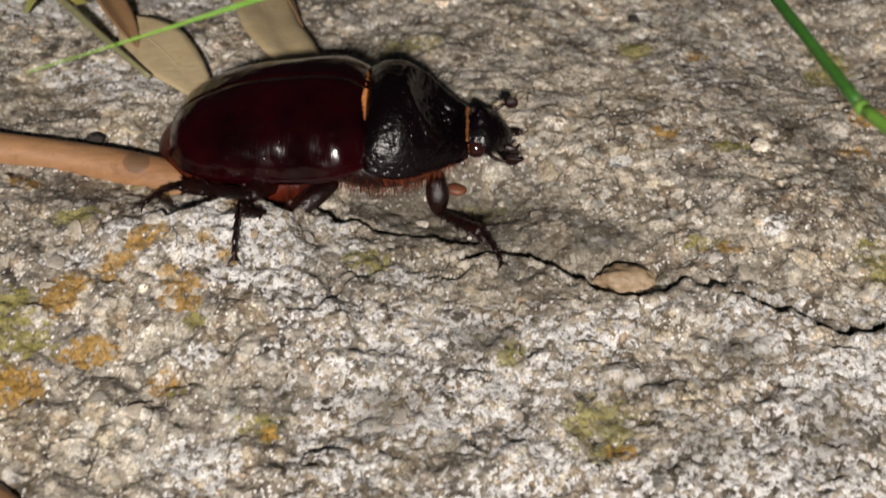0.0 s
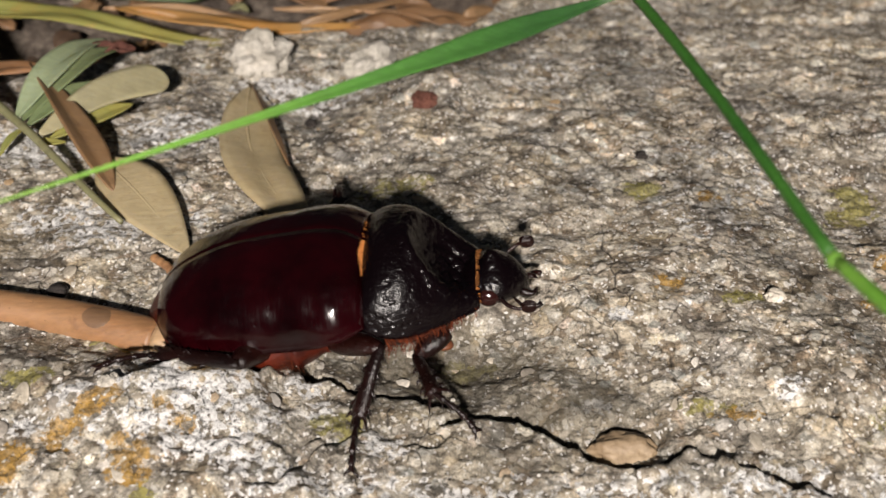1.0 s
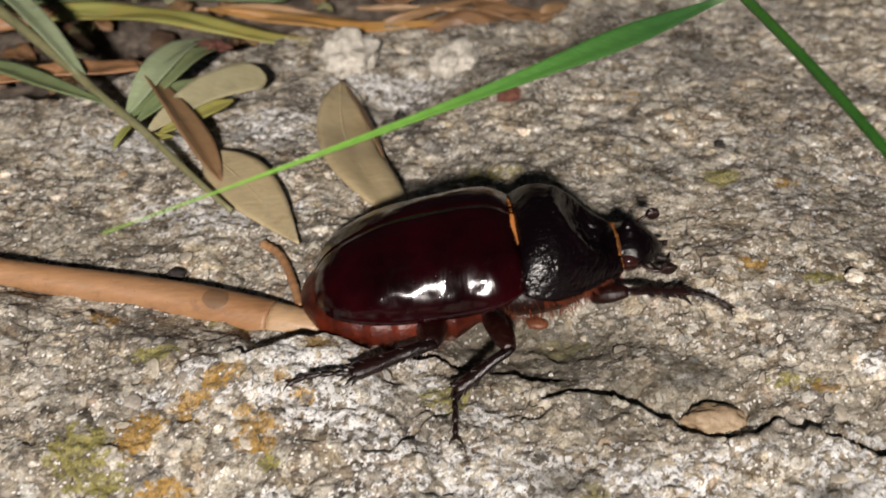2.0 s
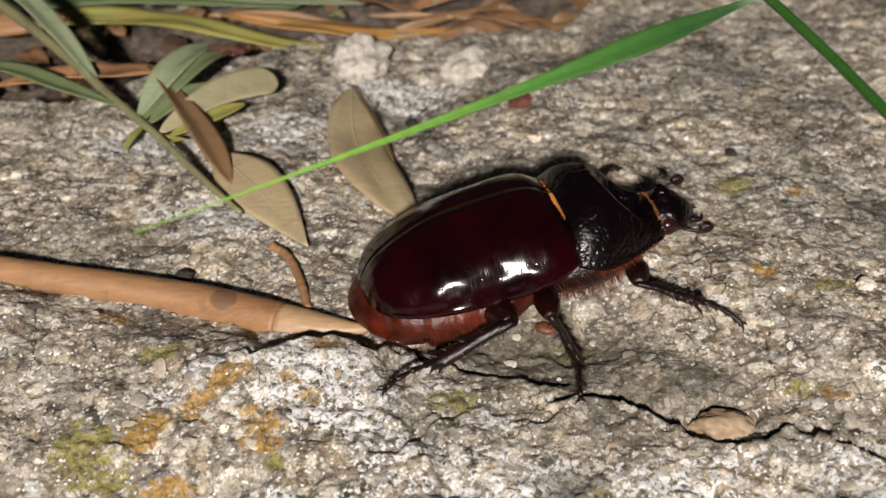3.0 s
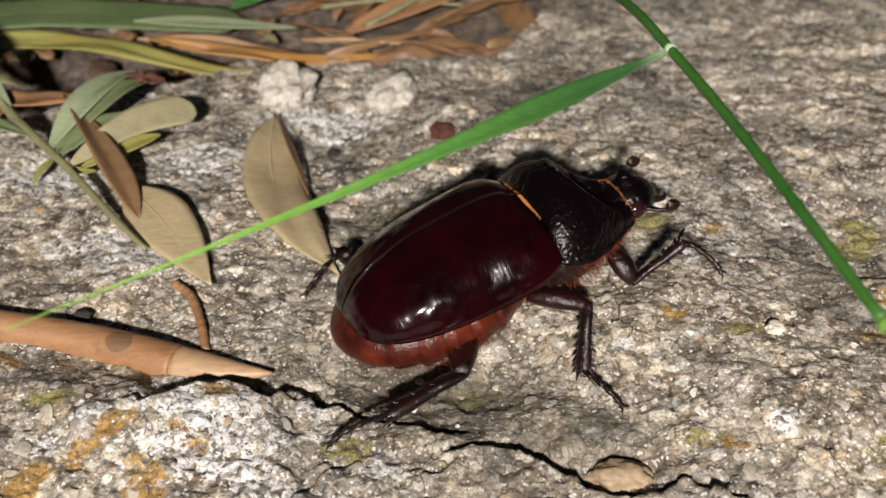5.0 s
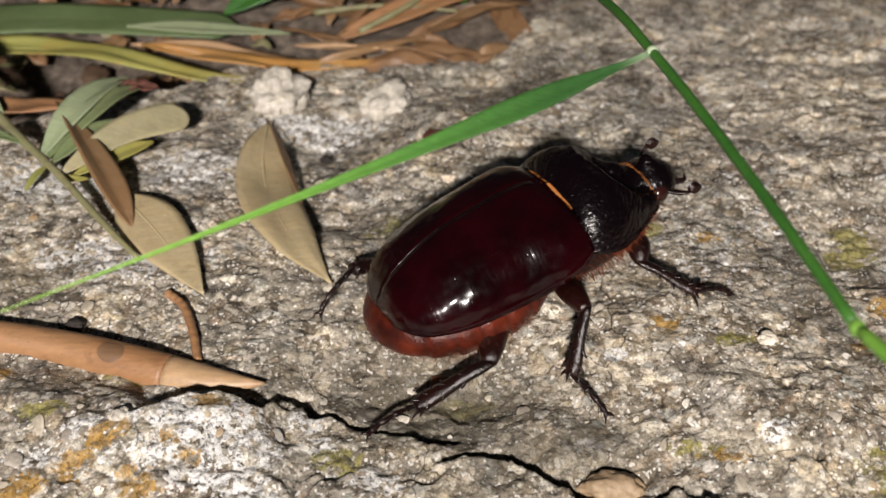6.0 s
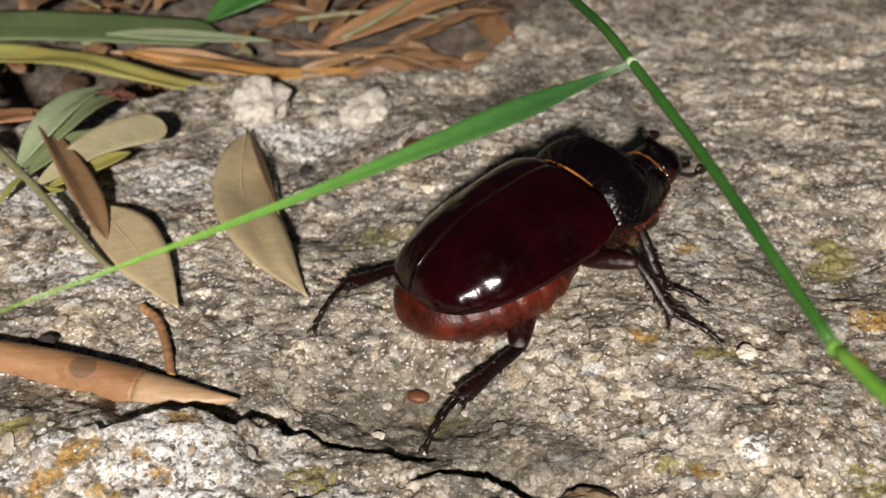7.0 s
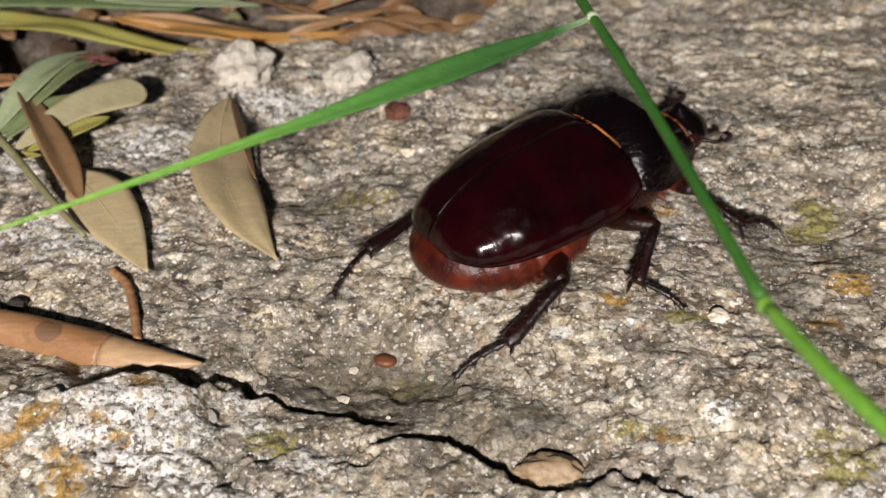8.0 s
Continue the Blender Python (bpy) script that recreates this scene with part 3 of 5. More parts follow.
def build_rock():
    xs, ys = axis_steps(-10, -5.4, 5.4, 10, 0.021), axis_steps(-10, -5.0, 5.6, 13, 0.021)
    x, y = np.meshgrid(xs, ys)
    z = rock_height(x, y)
    co = np.stack([x, y, z], -1).reshape(-1, 3) * CM
    nx, ny = len(xs), len(ys)
    i = (np.arange(ny - 1)[:, None] * nx + np.arange(nx - 1)[None]).ravel()
    faces = np.stack([i, i + 1, i + nx + 1, i + nx], -1)
    me = bpy.data.meshes.new("rock")
    me.vertices.add(len(co))
    me.vertices.foreach_set("co", co.ravel())
    me.loops.add(faces.size)
    me.loops.foreach_set("vertex_index", faces.ravel())
    me.polygons.add(len(faces))
    me.polygons.foreach_set("loop_start", np.arange(0, faces.size, 4))
    me.polygons.foreach_set("use_smooth", np.ones(len(faces), bool))
    me.update(calc_edges=True)
    rag = 0.75 + 0.5 * soft_noise(x * 2.3, y * 2.3, 21)
    orange = patches(x, y, [(-2.40, -2.45, 0.36, 0.14), (-2.62, -2.55, 0.2, 0.1), (-1.72, -2.06, 0.22, 0.12), (-2.80, -2.74, 0.24, 0.22), (-2.14, -3.03, 0.26, 0.36), (-2.28, -2.80, 0.15, 0.1), (-3.20, -2.92, 0.3, 0.18), (-2.0, -2.51, 0.15, 0.1), (-1.80, -2.66, 0.15, 0.12),
                            (-2.90, -3.60, 0.32, 0.18), (-2.83, -3.87, 0.25, 0.12), (-2.31, -3.89, 0.25, 0.13), (-3.5, -3.9, 0.4, 0.25), (-3.22, -3.1, 0.2, 0.2), (1.58, -4.68, 0.2, 0.12), (2.18, -2.58, 0.22, 0.10), (2.74, -2.60, 0.32, 0.13), (-1.35, -4.36, 0.18, 0.14),
                            (4.75, -0.75, 0.3, 0.25), (4.45, -1.3, 0.25, 0.15), (-3.82, -1.56, 0.22, 0.18), (-1.5, 0.75, 0.18, 0.16), (3.2, 0.5, 0.2, 0.15), (2.5, -1.0, 0.25, 0.15)])
    yellow = patches(x, y, [(1.5, -4.4, 0.5, 0.4), (0.72, -3.64, 0.16, 0.2), (4.05, -2.8, 0.55, 0.4), (4.55, 0.25, 0.4, 0.3), (-1.4, -4.3, 0.3, 0.2), (4.7, 0.4, 0.35, 0.3), (-3.7, -3.3, 0.35, 0.5), (3.15, -1.2, 0.3, 0.1), (-2.6, -1.6, 0.3, 0.15),
                            (0.6, -1.75, 0.3, 0.2), (-0.1, 0.9, 0.6, 0.3), (2.5, 0.7, 0.3, 0.2), (-2.01, -3.30, 0.2, 0.14), (-2.16, -3.95, 0.12, 0.1), (-3.24, -2.12, 0.3, 0.14), (-0.50, -2.52, 0.3, 0.2), (4.70, 0.66, 0.35, 0.25), (4.1, -2.9, 0.3, 0.3), (3.13, -1.23, 0.25, 0.08), (2.55, -2.5, 0.4, 0.12), (-3.4, -3.5, 0.25, 0.2)])
    white = patches(x, y, [(-1.45, -2.25, 0.26, 0.28), (-1.27, -2.55, 0.22, 0.35), (-1.30, -2.95, 0.30, 0.28), (-1.68, -2.42, 0.32, 0.18), (-2.05, -2.30, 0.30, 0.13), (-3.17, -2.64, 0.45, 0.10), (-2.75, -2.36, 0.28, 0.13), (-1.55, -2.75, 0.4, 0.3), (-1.1, -2.5, 0.2, 0.2),
                           (-0.87, -2.10, 0.20, 0.16), (-0.69, -2.40, 0.15, 0.15), (-0.16, -2.72, 0.28, 0.18), (-1.92, -4.68, 0.42, 0.30), (0.11, -4.33, 0.5, 0.3), (-0.50, -4.25, 0.35, 0.15), (0.66, -3.95, 0.35, 0.2), (0.9, -4.8, 0.5, 0.2), (3.5, -4.1, 0.6, 0.35), (3.8, -3.95, 0.4, 0.3),
                           (-0.1, -3.47, 0.3, 0.2), (-0.94, -3.17, 0.4, 0.25), (-1.99, -3.66, 0.25, 0.14), (1.70, -2.38, 0.14, 0.12), (2.0, -1.36, 0.12, 0.1), (3.3, -2.4, 0.16, 0.12), (1.3, -3.5, 0.7, 0.25), (-0.5, -3.6, 0.5, 0.25), (2.9, -3.6, 0.6, 0.25),
                           (-3.0, 0.2, 1.0, 0.4), (-4.2, 1.7, 0.9, 0.5), (-1.2, 3.2, 1.0, 0.4), (-2.6, 2.0, 0.6, 0.5)])
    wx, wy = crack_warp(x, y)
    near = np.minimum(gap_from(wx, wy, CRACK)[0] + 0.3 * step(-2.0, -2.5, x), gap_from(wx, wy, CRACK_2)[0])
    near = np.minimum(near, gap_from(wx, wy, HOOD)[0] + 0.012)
    # soil: shade round the cracks, painted because the height sheet cannot overhang.
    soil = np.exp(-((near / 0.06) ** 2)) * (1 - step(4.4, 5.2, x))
    # Shade inside the cracks as a colour mask of uneven width.
    dirt_and_shade = np.exp(-((near / np.maximum(0.014, 0.036 + 0.030 * soft_noise(x * 3.2, y * 3.2, 45) + 0.018 * hump(x, y, 1.1, -2.55, 0.6, 0.3))) ** 4)) * (1 - step(4.4, 5.2, x)) * (0.55 + 0.45 * step(-0.7, 0.0, soft_noise(x * 4.1, y * 4.1, 46)))
    # Fine seams get weaker painted shade in the same mask.
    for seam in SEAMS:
        dirt_and_shade = np.maximum(dirt_and_shade, 0.5 * np.exp(-((gap_from(wx, wy, seam)[0] / 0.018) ** 2)) * step(-0.2, 0.5, soft_noise(x * 3.3, y * 3.3, 29)))
    damp_and_shade = hump(x, y, 0.0, -1.62, 1.5, 0.5) * 1.0 + 0.9 * hump(x, y, 0.9, -2.45, 1.1, 0.5) + 0.5 * hump(x, y, 0.1, 0.7, 1.1, 0.5) + 0.9 * patches(x, y, [(0.5, -3.45, 0.25, 0.2), (-0.4, -4.2, 0.3, 0.25), (1.75, -4.05, 0.35, 0.22), (2.7, -3.75, 0.3, 0.2), (0.1, -4.7, 0.4, 0.2), (2.2, -4.6, 0.35, 0.25), (-1.3, -4.0, 0.3, 0.2), (3.3, -4.6, 0.3, 0.3)]) + 0.7 * hump(x, y, 1.3, -2.35, 0.6, 0.25) + 0.6 * hump(x, y, -4.2, -0.1, 0.9, 0.35)
    white = np.maximum(white, 0.95 * slab_front(x, y))
    white = np.maximum(white, 0.42 * patches(x, y, [(3.6, 0.6, 2.0, 2.2), (2.0, 3.6, 2.0, 1.4)]))
    white = np.maximum(white, (0.54 + 0.20 * soft_noise(x * 1.6, y * 1.9, 41)) * step(-2.7, -3.3, y) * step(-2.4, -1.0, x))
    shade = np.stack([orange * rag, yellow * (rag + 0.2), white * (0.8 + 0.5 * rag), np.ones_like(x)], -1)
    a = me.attributes.new("patch", "FLOAT_COLOR", "POINT")
    a.data.foreach_set("color", shade.astype(np.float32).ravel())
    b = me.attributes.new("damp_and_shade", "FLOAT", "POINT")
    e = me.attributes.new("dirt_and_shade", "FLOAT", "POINT")
    e.data.foreach_set("value", np.clip(dirt_and_shade, 0, 1).astype(np.float32).ravel())
    b.data.foreach_set("value", np.clip(np.maximum(damp_and_shade * rag * 1.2, soil * 1.2), 0, 1.4).astype(np.float32).ravel())
    f, who = grain_cells(x, y)
    _, who2 = cell_noise(x * 3.1, y * 3.1, 31)
    c = me.attributes.new("grain", "FLOAT_COLOR", "POINT")
    c.data.foreach_set("color", np.stack([who, f, who2, np.ones_like(x)], -1).astype(np.float32).ravel())
    me.materials.append(ROCK)
    return tagged(new("rock", me), "grey weathered granite rock with lichen and a crack", "rock", kind="structure")


def build_ground():
    """The soil round the rock, out to the horizon."""
    bm = bmesh.new()
    rows = []
    for k in range(60):
        r = 0.2 * 1.24 ** k if k else 0.0001
        row = []
        for j in range(72):
            a = 2 * math.pi * j / 72
            x, y = r * math.cos(a), 5.0 + r * math.sin(a)
            z = -1.15 + 0.25 * noise.noise(Vector((x * 0.45, y * 0.45, 0))) + 0.12 * noise.noise(Vector((x * 1.9, y * 1.9, 3)))
            row.append((x, y, z * min(1, 60 / max(r, 60)) if r > 60 else z))
        rows.append(row)
    lay(bm, rows, closed_v=True)
    ob = part("ground", bm, SOIL)
    return tagged(ob, "dark bare soil round the rock", "soil", kind="structure")


rock = build_rock()
build_ground()


# ---- the beetle ----
def eased(table, u):
    """A smooth curve through a table of (place, value)."""
    xs = [a for a, _ in table]
    i = max(0, min(len(xs) - 2, int(np.searchsorted(xs, u)) - 1))
    pts = [table[max(i - 1, 0)], table[i], table[i + 1], table[min(i + 2, len(xs) - 1)]]
    (x0, y0), (x1, y1), (x2, y2), (x3, y3) = pts
    s = (u - x1) / (x2 - x1)
    m1 = (y2 - y0) / max(x2 - x0, 1e-6) * (x2 - x1)
    m2 = (y3 - y1) / max(x3 - x1, 1e-6) * (x2 - x1)
    return y1 + s * (m1 + s * (3 * (y2 - y1) - 2 * m1 - m2 + s * (2 * (y1 - y2) + m1 + m2)))


WING_WIDTH = [(-1.57, 0.0), (-1.555, 0.20), (-1.50, 0.40), (-1.38, 0.58), (-1.16, 0.71), (-0.85, 0.785), (-0.3, 0.83), (0.2, 0.85), (0.45, 0.75)]
WING_TOP = [(-1.57, 0.60), (-1.53, 0.71), (-1.40, 0.87), (-1.14, 1.03), (-0.8, 1.16), (-0.3, 1.235), (0.2, 1.24), (0.45, 1.10)]
WING_LOW = [(-1.57, 0.58), (-1.3, 0.56), (-0.8, 0.55), (-0.2, 0.58), (0.25, 0.66), (0.45, 0.72)]


def elytron(side):
    rows = []
    for i in range(44):
        u = i / 43
        x = -1.568 + 2.02 * u ** 1.35
        w, top, low = eased(WING_WIDTH, x), eased(WING_TOP, x), eased(WING_LOW, x)
        row = []
        for j in range(26):
            a = j / 25 * math.pi / 2
            y = w * math.sin(a) ** 0.93
            z = low + (top - low) * max(math.cos(a), 0) ** 0.95
            groove = 0.002 * math.exp(-(((j - 3) / 0.7) ** 2)) + 0.002 * math.exp(-((j / 0.7) ** 2))
            lip = 0.03 * math.exp(-(((j - 25) / 0.9) ** 2))
            z -= groove * min(1, w / 0.4)
            y += lip
            row.append((x, side * (y + 0.0015), z))
        rows.append(row)
    return shell(rows, 0.03)


def pronotum_rows():
    wide = [(0.42, 0.72), (0.5, 0.77), (0.7, 0.78), (0.95, 0.70), (1.2, 0.55), (1.38, 0.43), (1.44, 0.36)]
    top = [(0.42, 1.04), (0.47, 1.12), (0.6, 1.22), (0.75, 1.25), (0.88, 1.22), (1.0, 1.12), (1.12, 1.01), (1.3, 0.88), (1.44, 0.78)]
    low = [(0.42, 0.70), (0.7, 0.61), (1.0, 0.58), (1.44, 0.58)]
    rows = []
    for i in range(70):
        x = 0.42 + 1.02 * i / 69
        w, t, l = eased(wide, x), eased(top, x), eased(low, x)
        row = []
        for j in range(91):
            a = (j / 90 - 0.5) * math.pi
            y, z = w * math.sin(a), l + (t - l) * max(math.cos(a), 0) ** 0.92
            r = math.hypot((x - 1.16) / 0.28, (y + 0.02) / 0.36)
            pit = math.exp(-(r ** 2.6))
            z -= 0.25 * pit
            z += 0.075 * math.exp(-(((r - 1.15) / 0.22) ** 2)) * (1 - step(1.05, 1.35, x))
            q = Vector((x, y, z))
            z += (0.05 * pit + 0.005) * noise.noise(q * 11) + (0.03 * pit + 0.003) * noise.noise(q * 25)
            row.append((x, y + math.copysign(0.02 * math.exp(-(((abs(j - 45) - 45) / 2.2) ** 2)), y), z))
        rows.append(row)
    return rows


def build_beetle():
    bug = empty_thing("beetle", "dark red-brown rhinoceros beetle walking on the rock", "beetle")
    part("elytron", elytron(1), SHELL, bug, "polished dark mahogany wing case")
    part("elytron", elytron(-1), SHELL, bug, "polished dark mahogany wing case")
    part("pronotum", shell(pronotum_rows(), 0.035), THORAX, bug, "finely pitted black thorax shield")

    def belly(p, d):
        s = (p.x / 0.27) % 1.0
        ring = 0.045 * (1 - s) * min(1, s * 7) * (abs(d.y) + max(0, -d.z))
        return Vector((p.x, p.y * (1 - 0.1 * max(0, d.z)), p.z)) + Vector((0, d.y, d.z)) * ring
    part("abdomen", blob((-0.69, 0, 0.40), (1.04, 0.79, 0.44), 90, 36, belly), BELLY, bug, "glossy red-brown ringed abdomen")
    part("thorax_underside", blob((0.55, 0, 0.46), (0.78, 0.62, 0.36), 20, 24), FEMUR, bug, "red-brown underside of the thorax")
    scut = [[(0.45 - 0.2 * u, (v - 0.5) * 0.26 * (1 - u), 1.095 + 0.012 * math.sin(math.pi * v)) for v in [k / 6 for k in range(7)]] for u in [k / 6 * 0.97 for k in range(7)]]
    part("scutellum", shell(scut, 0.02), SHELL, bug)

    def skull(p, d):
        q = p.copy()
        nose = max(0.0, d.x)
        q.y *= 1 - 0.35 * nose ** 2
        q.z -= 0.08 * nose ** 2
        bite = math.exp(-(((q.x - 1.60) / 0.09) ** 2) - (q.y / 0.09) ** 2) * max(0, d.z)
        q.z += 0.12 * bite
        q.x -= 0.04 * bite
        return q
    head = part("head", blob((1.58, 0, 0.60), (0.32, 0.31, 0.20), 28, 28, skull), THORAX, bug, "pitted black head with a small blunt horn")
    for s in (1, -1):
        part("eye", blob((1.53, s * 0.275, 0.58), (0.10, 0.075, 0.095), 12, 16), EYE, head)
        part("mandible", tube([(1.80, s * 0.10, 0.50), (1.92, s * 0.13, 0.48), (1.97, s * 0.07, 0.50)], lambda u: 0.045 * (1 - 0.8 * u), 8, 8), LEG, head)
        part("palp", tube([(1.76, s * 0.16, 0.45), (1.86, s * 0.24, 0.40), (1.95, s * 0.25, 0.42), (2.0, s * 0.22, 0.43)], lambda u: 0.016 + 0.012 * u, 10, 6), FEMUR, head)
        up = 0.10 if s > 0 else -0.06
        stalk = [(1.62, s * 0.26, 0.56), (1.70, s * 0.35, 0.56 + up * 0.4), (1.79, s * 0.39, 0.57 + up * 0.8), (1.85, s * 0.38, 0.58 + up)]
        feeler = part("antenna", tube(stalk, lambda u: 0.022 - 0.006 * u, 12, 7), FEMUR, head, "short red-brown feeler")
        bm = bmesh.new()
        for k in (-1, 0, 1):
            blob((1.89, s * 0.37 + k * 0.026, 0.59 + up * 1.1), (0.07, 0.016, 0.055), 8, 10, bm=bm)
        part("antenna_club", bm, FEMUR, feeler)
    rng = random.Random(3)
    ruff = []
    for k in range(200):
        a = rng.uniform(-1.45, 1.45)
        ruff.append(((1.43 + rng.uniform(-0.01, 0.02), 0.36 * math.sin(a), 0.56 + 0.23 * math.cos(a)), (1, 0.25 * math.sin(a), 0.1 * math.cos(a) + rng.uniform(-0.2, 0.2)), rng.uniform(0.012, 0.026), 0.003))
    fringe = []
    for k in range(260):
        u = rng.random()
        x, y, z = 0.62 + 0.80 * u, (0.79 - 0.42 * u ** 1.7) * rng.choice((1, -1)), 0.60 - 0.02 * u
        fringe.append(((x, y, z), (rng.uniform(0.1, 0.9), math.copysign(1, y), rng.uniform(-0.6, 0.2)), rng.uniform(0.05, 0.13), 0.005))
    part("thorax_fringe", hairs(fringe), HAIR, bug, "rusty bristles under the thorax shield", "stuff")
    part("neck_fringe", hairs(ruff), GOLD, bug, "golden hair fringe at the neck", "stuff")
    ruff = []
    for k in range(520):
        a = -0.04 - 0.62 * rng.random() ** 1.1 if rng.random() < 0.94 else rng.uniform(-1.0, 0.7)
        x = 0.455 - (rng.uniform(0, 0.035) * math.sin(math.pi * min(1, max(0, (-a - 0.03) / 0.6))) if -0.63 < a < -0.03 else rng.uniform(0, 0.02))
        w, top, low = eased(WING_WIDTH, x), eased(WING_TOP, x), eased(WING_LOW, x)
        ruff.append(((x, w * math.sin(a), low + (top - low) * math.cos(a) + 0.026), (-1, rng.uniform(-0.4, 0.4), rng.uniform(0.0, 0.4)), rng.uniform(0.03, 0.06) * (1.15 if -0.60 < a < -0.03 else 1.0), 0.0032))
    part("waist_fringe", hairs(ruff), GOLD, bug, "golden hair band behind the thorax shield", "stuff")
    coat = []
    for k in range(2600):
        a, x = rng.uniform(-1.45, 1.45), -1.62 + 1.4 * rng.random() ** 1.4
        w = max(0.02, 1 - ((x + 0.64) / 0.98) ** 2) ** 0.5
        y, z = 0.81 * w * math.sin(a), 0.42 - 0.42 * w * math.cos(a)
        coat.append(((x, y, z), (rng.uniform(-1.2, 0.1) if x < -1.0 else rng.uniform(-0.8, 0.5), math.sin(a) * rng.uniform(0.3, 1.0), -0.7 * math.cos(a) + rng.uniform(-0.5, 0.7)), rng.uniform(0.04, 0.18), 0.0022))
    for k in range(700):
        a, x = rng.uniform(-1.7, 1.7), rng.uniform(0.0, 1.25)
        w = max(0.02, 1 - ((x - 0.55) / 0.8) ** 2) ** 0.5
        coat.append(((x, 0.62 * w * math.sin(a), 0.46 - 0.36 * w * math.cos(a)), (rng.uniform(-0.3, 0.3), math.sin(a), -0.8 * math.cos(a)), rng.uniform(0.07, 0.16), 0.0035))
    part("belly_hair", hairs(coat), HAIR, bug, "rusty hair on the belly", "stuff")
    return bug


def femur_mesh(length, thick):
    return tube([(0, 0, 0), (length * 0.5, 0, 0.02), (length, 0, 0)], lambda u: thick * (0.45 + 0.75 * math.sin(math.pi * min(1, u * 0.86 + 0.12)) ** 0.8), 14, 12, flat=0.8)


def tibia_mesh(length, thick, rng):
    """A shin that widens towards its end, with side teeth, a crown of spurs and bristles."""
    bm = tube([(-0.03, 0, 0), (length * 0.3, 0, 0.015), (length * 0.65, 0, 0.0), (length, 0, 0)], lambda u: thick * ((0.62 + 0.12 * math.sin(u * 9)) * (1 - u) + 1.28 * u ** 0.9) * (1 if u < 0.95 else 0.85), 22, 10, flat=0.72)
    thorns = []
    for at, size in ((0.34, 0.09), (0.58, 0.12), (0.80, 0.13)):
        for side in (1, -1):
            thorns.append(((length * (at + 0.03 * side), side * thick * 0.75, 0), (0.75, side * 0.8, rng.uniform(-0.2, 0.4)), size * 0.8, 0.026))
        thorns.append(((length * at, 0, thick * 0.6), (0.9, rng.uniform(-0.3, 0.3), 0.8), size * 0.7, 0.020))
    for k in range(5):
        a = 6.28 * k / 5 + 0.3
        thorns.append(((length * 0.95, math.cos(a) * thick * 0.95, math.sin(a) * thick * 0.65), (0.9, math.cos(a) * 0.65, math.sin(a) * 0.6), 0.17 if k in (0, 3) else 0.08, 0.024))
    for k in range(60):
        u = rng.uniform(0.05, 0.8)
        a = rng.uniform(0, 6.28)
        thorns.append(((length * u, math.cos(a) * thick * 0.75, math.sin(a) * thick * 0.5), (0.7, math.cos(a), math.sin(a)), rng.uniform(0.05, 0.12), 0.004))
    return hairs(thorns, bm)


def tarsus_mesh(length, rng):
    """Five beads in a gently arched row, with bristles and a pair of claws."""
    bm = tube([(-0.02, 0, 0), (length * 0.22, 0, 0.035), (length * 0.5, 0, 0.05), (length * 0.78, 0, 0.03), (length * 0.9, 0, 0.0)], lambda u: 0.014 + 0.019 * ((u * 4.99) % 1.0) ** 0.8, 46, 8)
    for s in (1, -1):
        tube([(length * 0.88, 0, 0), (length * 0.95, s * 0.04, 0.012), (length, s * 0.065, -0.025)], lambda u: 0.017 * (1 - 0.8 * u), 6, 5, bm)
    strands = []
    for k in range(1, 5):
        for j in range(5):
            a = rng.uniform(0, 6.28)
            strands.append(((length * 0.18 * k, 0.03 * math.cos(a), 0.035 + 0.03 * math.sin(a)), (1.0, 0.8 * math.cos(a), 0.8 * math.sin(a)), rng.uniform(0.05, 0.09), 0.005))
    return hairs(strands, bm)


beetle = build_beetle()
beetle.scale = (0.97, 0.97, 0.97)
# Each leg: the hip in the beetle's space, the lengths of femur, tibia and tarsus and the femur's thickness; the foot's way over the rock (seconds, x, y, lift); and how it bends (seconds, the way from hip to knee, the way from toe to ankle). Centimetres.
LEGS = {}
LEGS["front"] = (((1.136, -0.408, 0.316), 0.368, 0.641, 0.527, 0.1), [
    (0, 0.73, -2.7, 0), (1.25, 0.65, -2.7, 0), (1.5, 1.37, -2.49, 0.15), (1.8, 2.09, -1.78, 0.15), (2, 2.22, -1.62, 0.02), (3.5, 2.23, -1.74, 0),
    (4.5, 2.22, -1.76, 0), (4.7, 2.39, -1.4, 0.25), (5, 3, -0.8, 0.3), (5.3, 3.26, -0.51, 0), (7.08, 3.25, -0.51, 0), (7.25, 3.74, -0.07, 0.25),
    (7.5, 4.26, 0.69, 0.35), (7.8, 4.29, 0.45, 0.12), (8, 4.28, 0.3, 0),
], [
    (0, 0.01, -0.15, -0.33, -0.22, 0.48, -0.01), (0.5, -0.16, -0.33, -0.02, -0.26, 0.46, 0.11), (1, -0.32, -0.13, -0.14, -0.34, 0.21, 0.28),
    (1.5, -0.07, -0.36, 0.02, -0.29, 0.44, 0.08), (2, 0.35, -0.09, 0.07, -0.46, 0.23, 0.14), (3.5, -0.23, -0.28, -0.05, -0.3, 0.34, 0.27),
    (4, -0.28, -0.23, -0.03, -0.17, 0.4, 0.31), (4.5, -0.14, 0.02, -0.34, -0.07, 0.41, 0.32), (6, -0.14, -0.33, -0.08, -0.44, -0.02, 0.29),
    (6.5, -0.24, -0.31, -0.06, -0.4, 0.15, 0.28), (7, -0.28, -0.27, -0.07, -0.3, 0.35, 0.2), (7.5, 0.28, -0.05, -0.25, -0.42, 0.3, 0.12),
    (8, 0.1, -0.37, -0.08, -0.43, 0.02, 0.25),
])
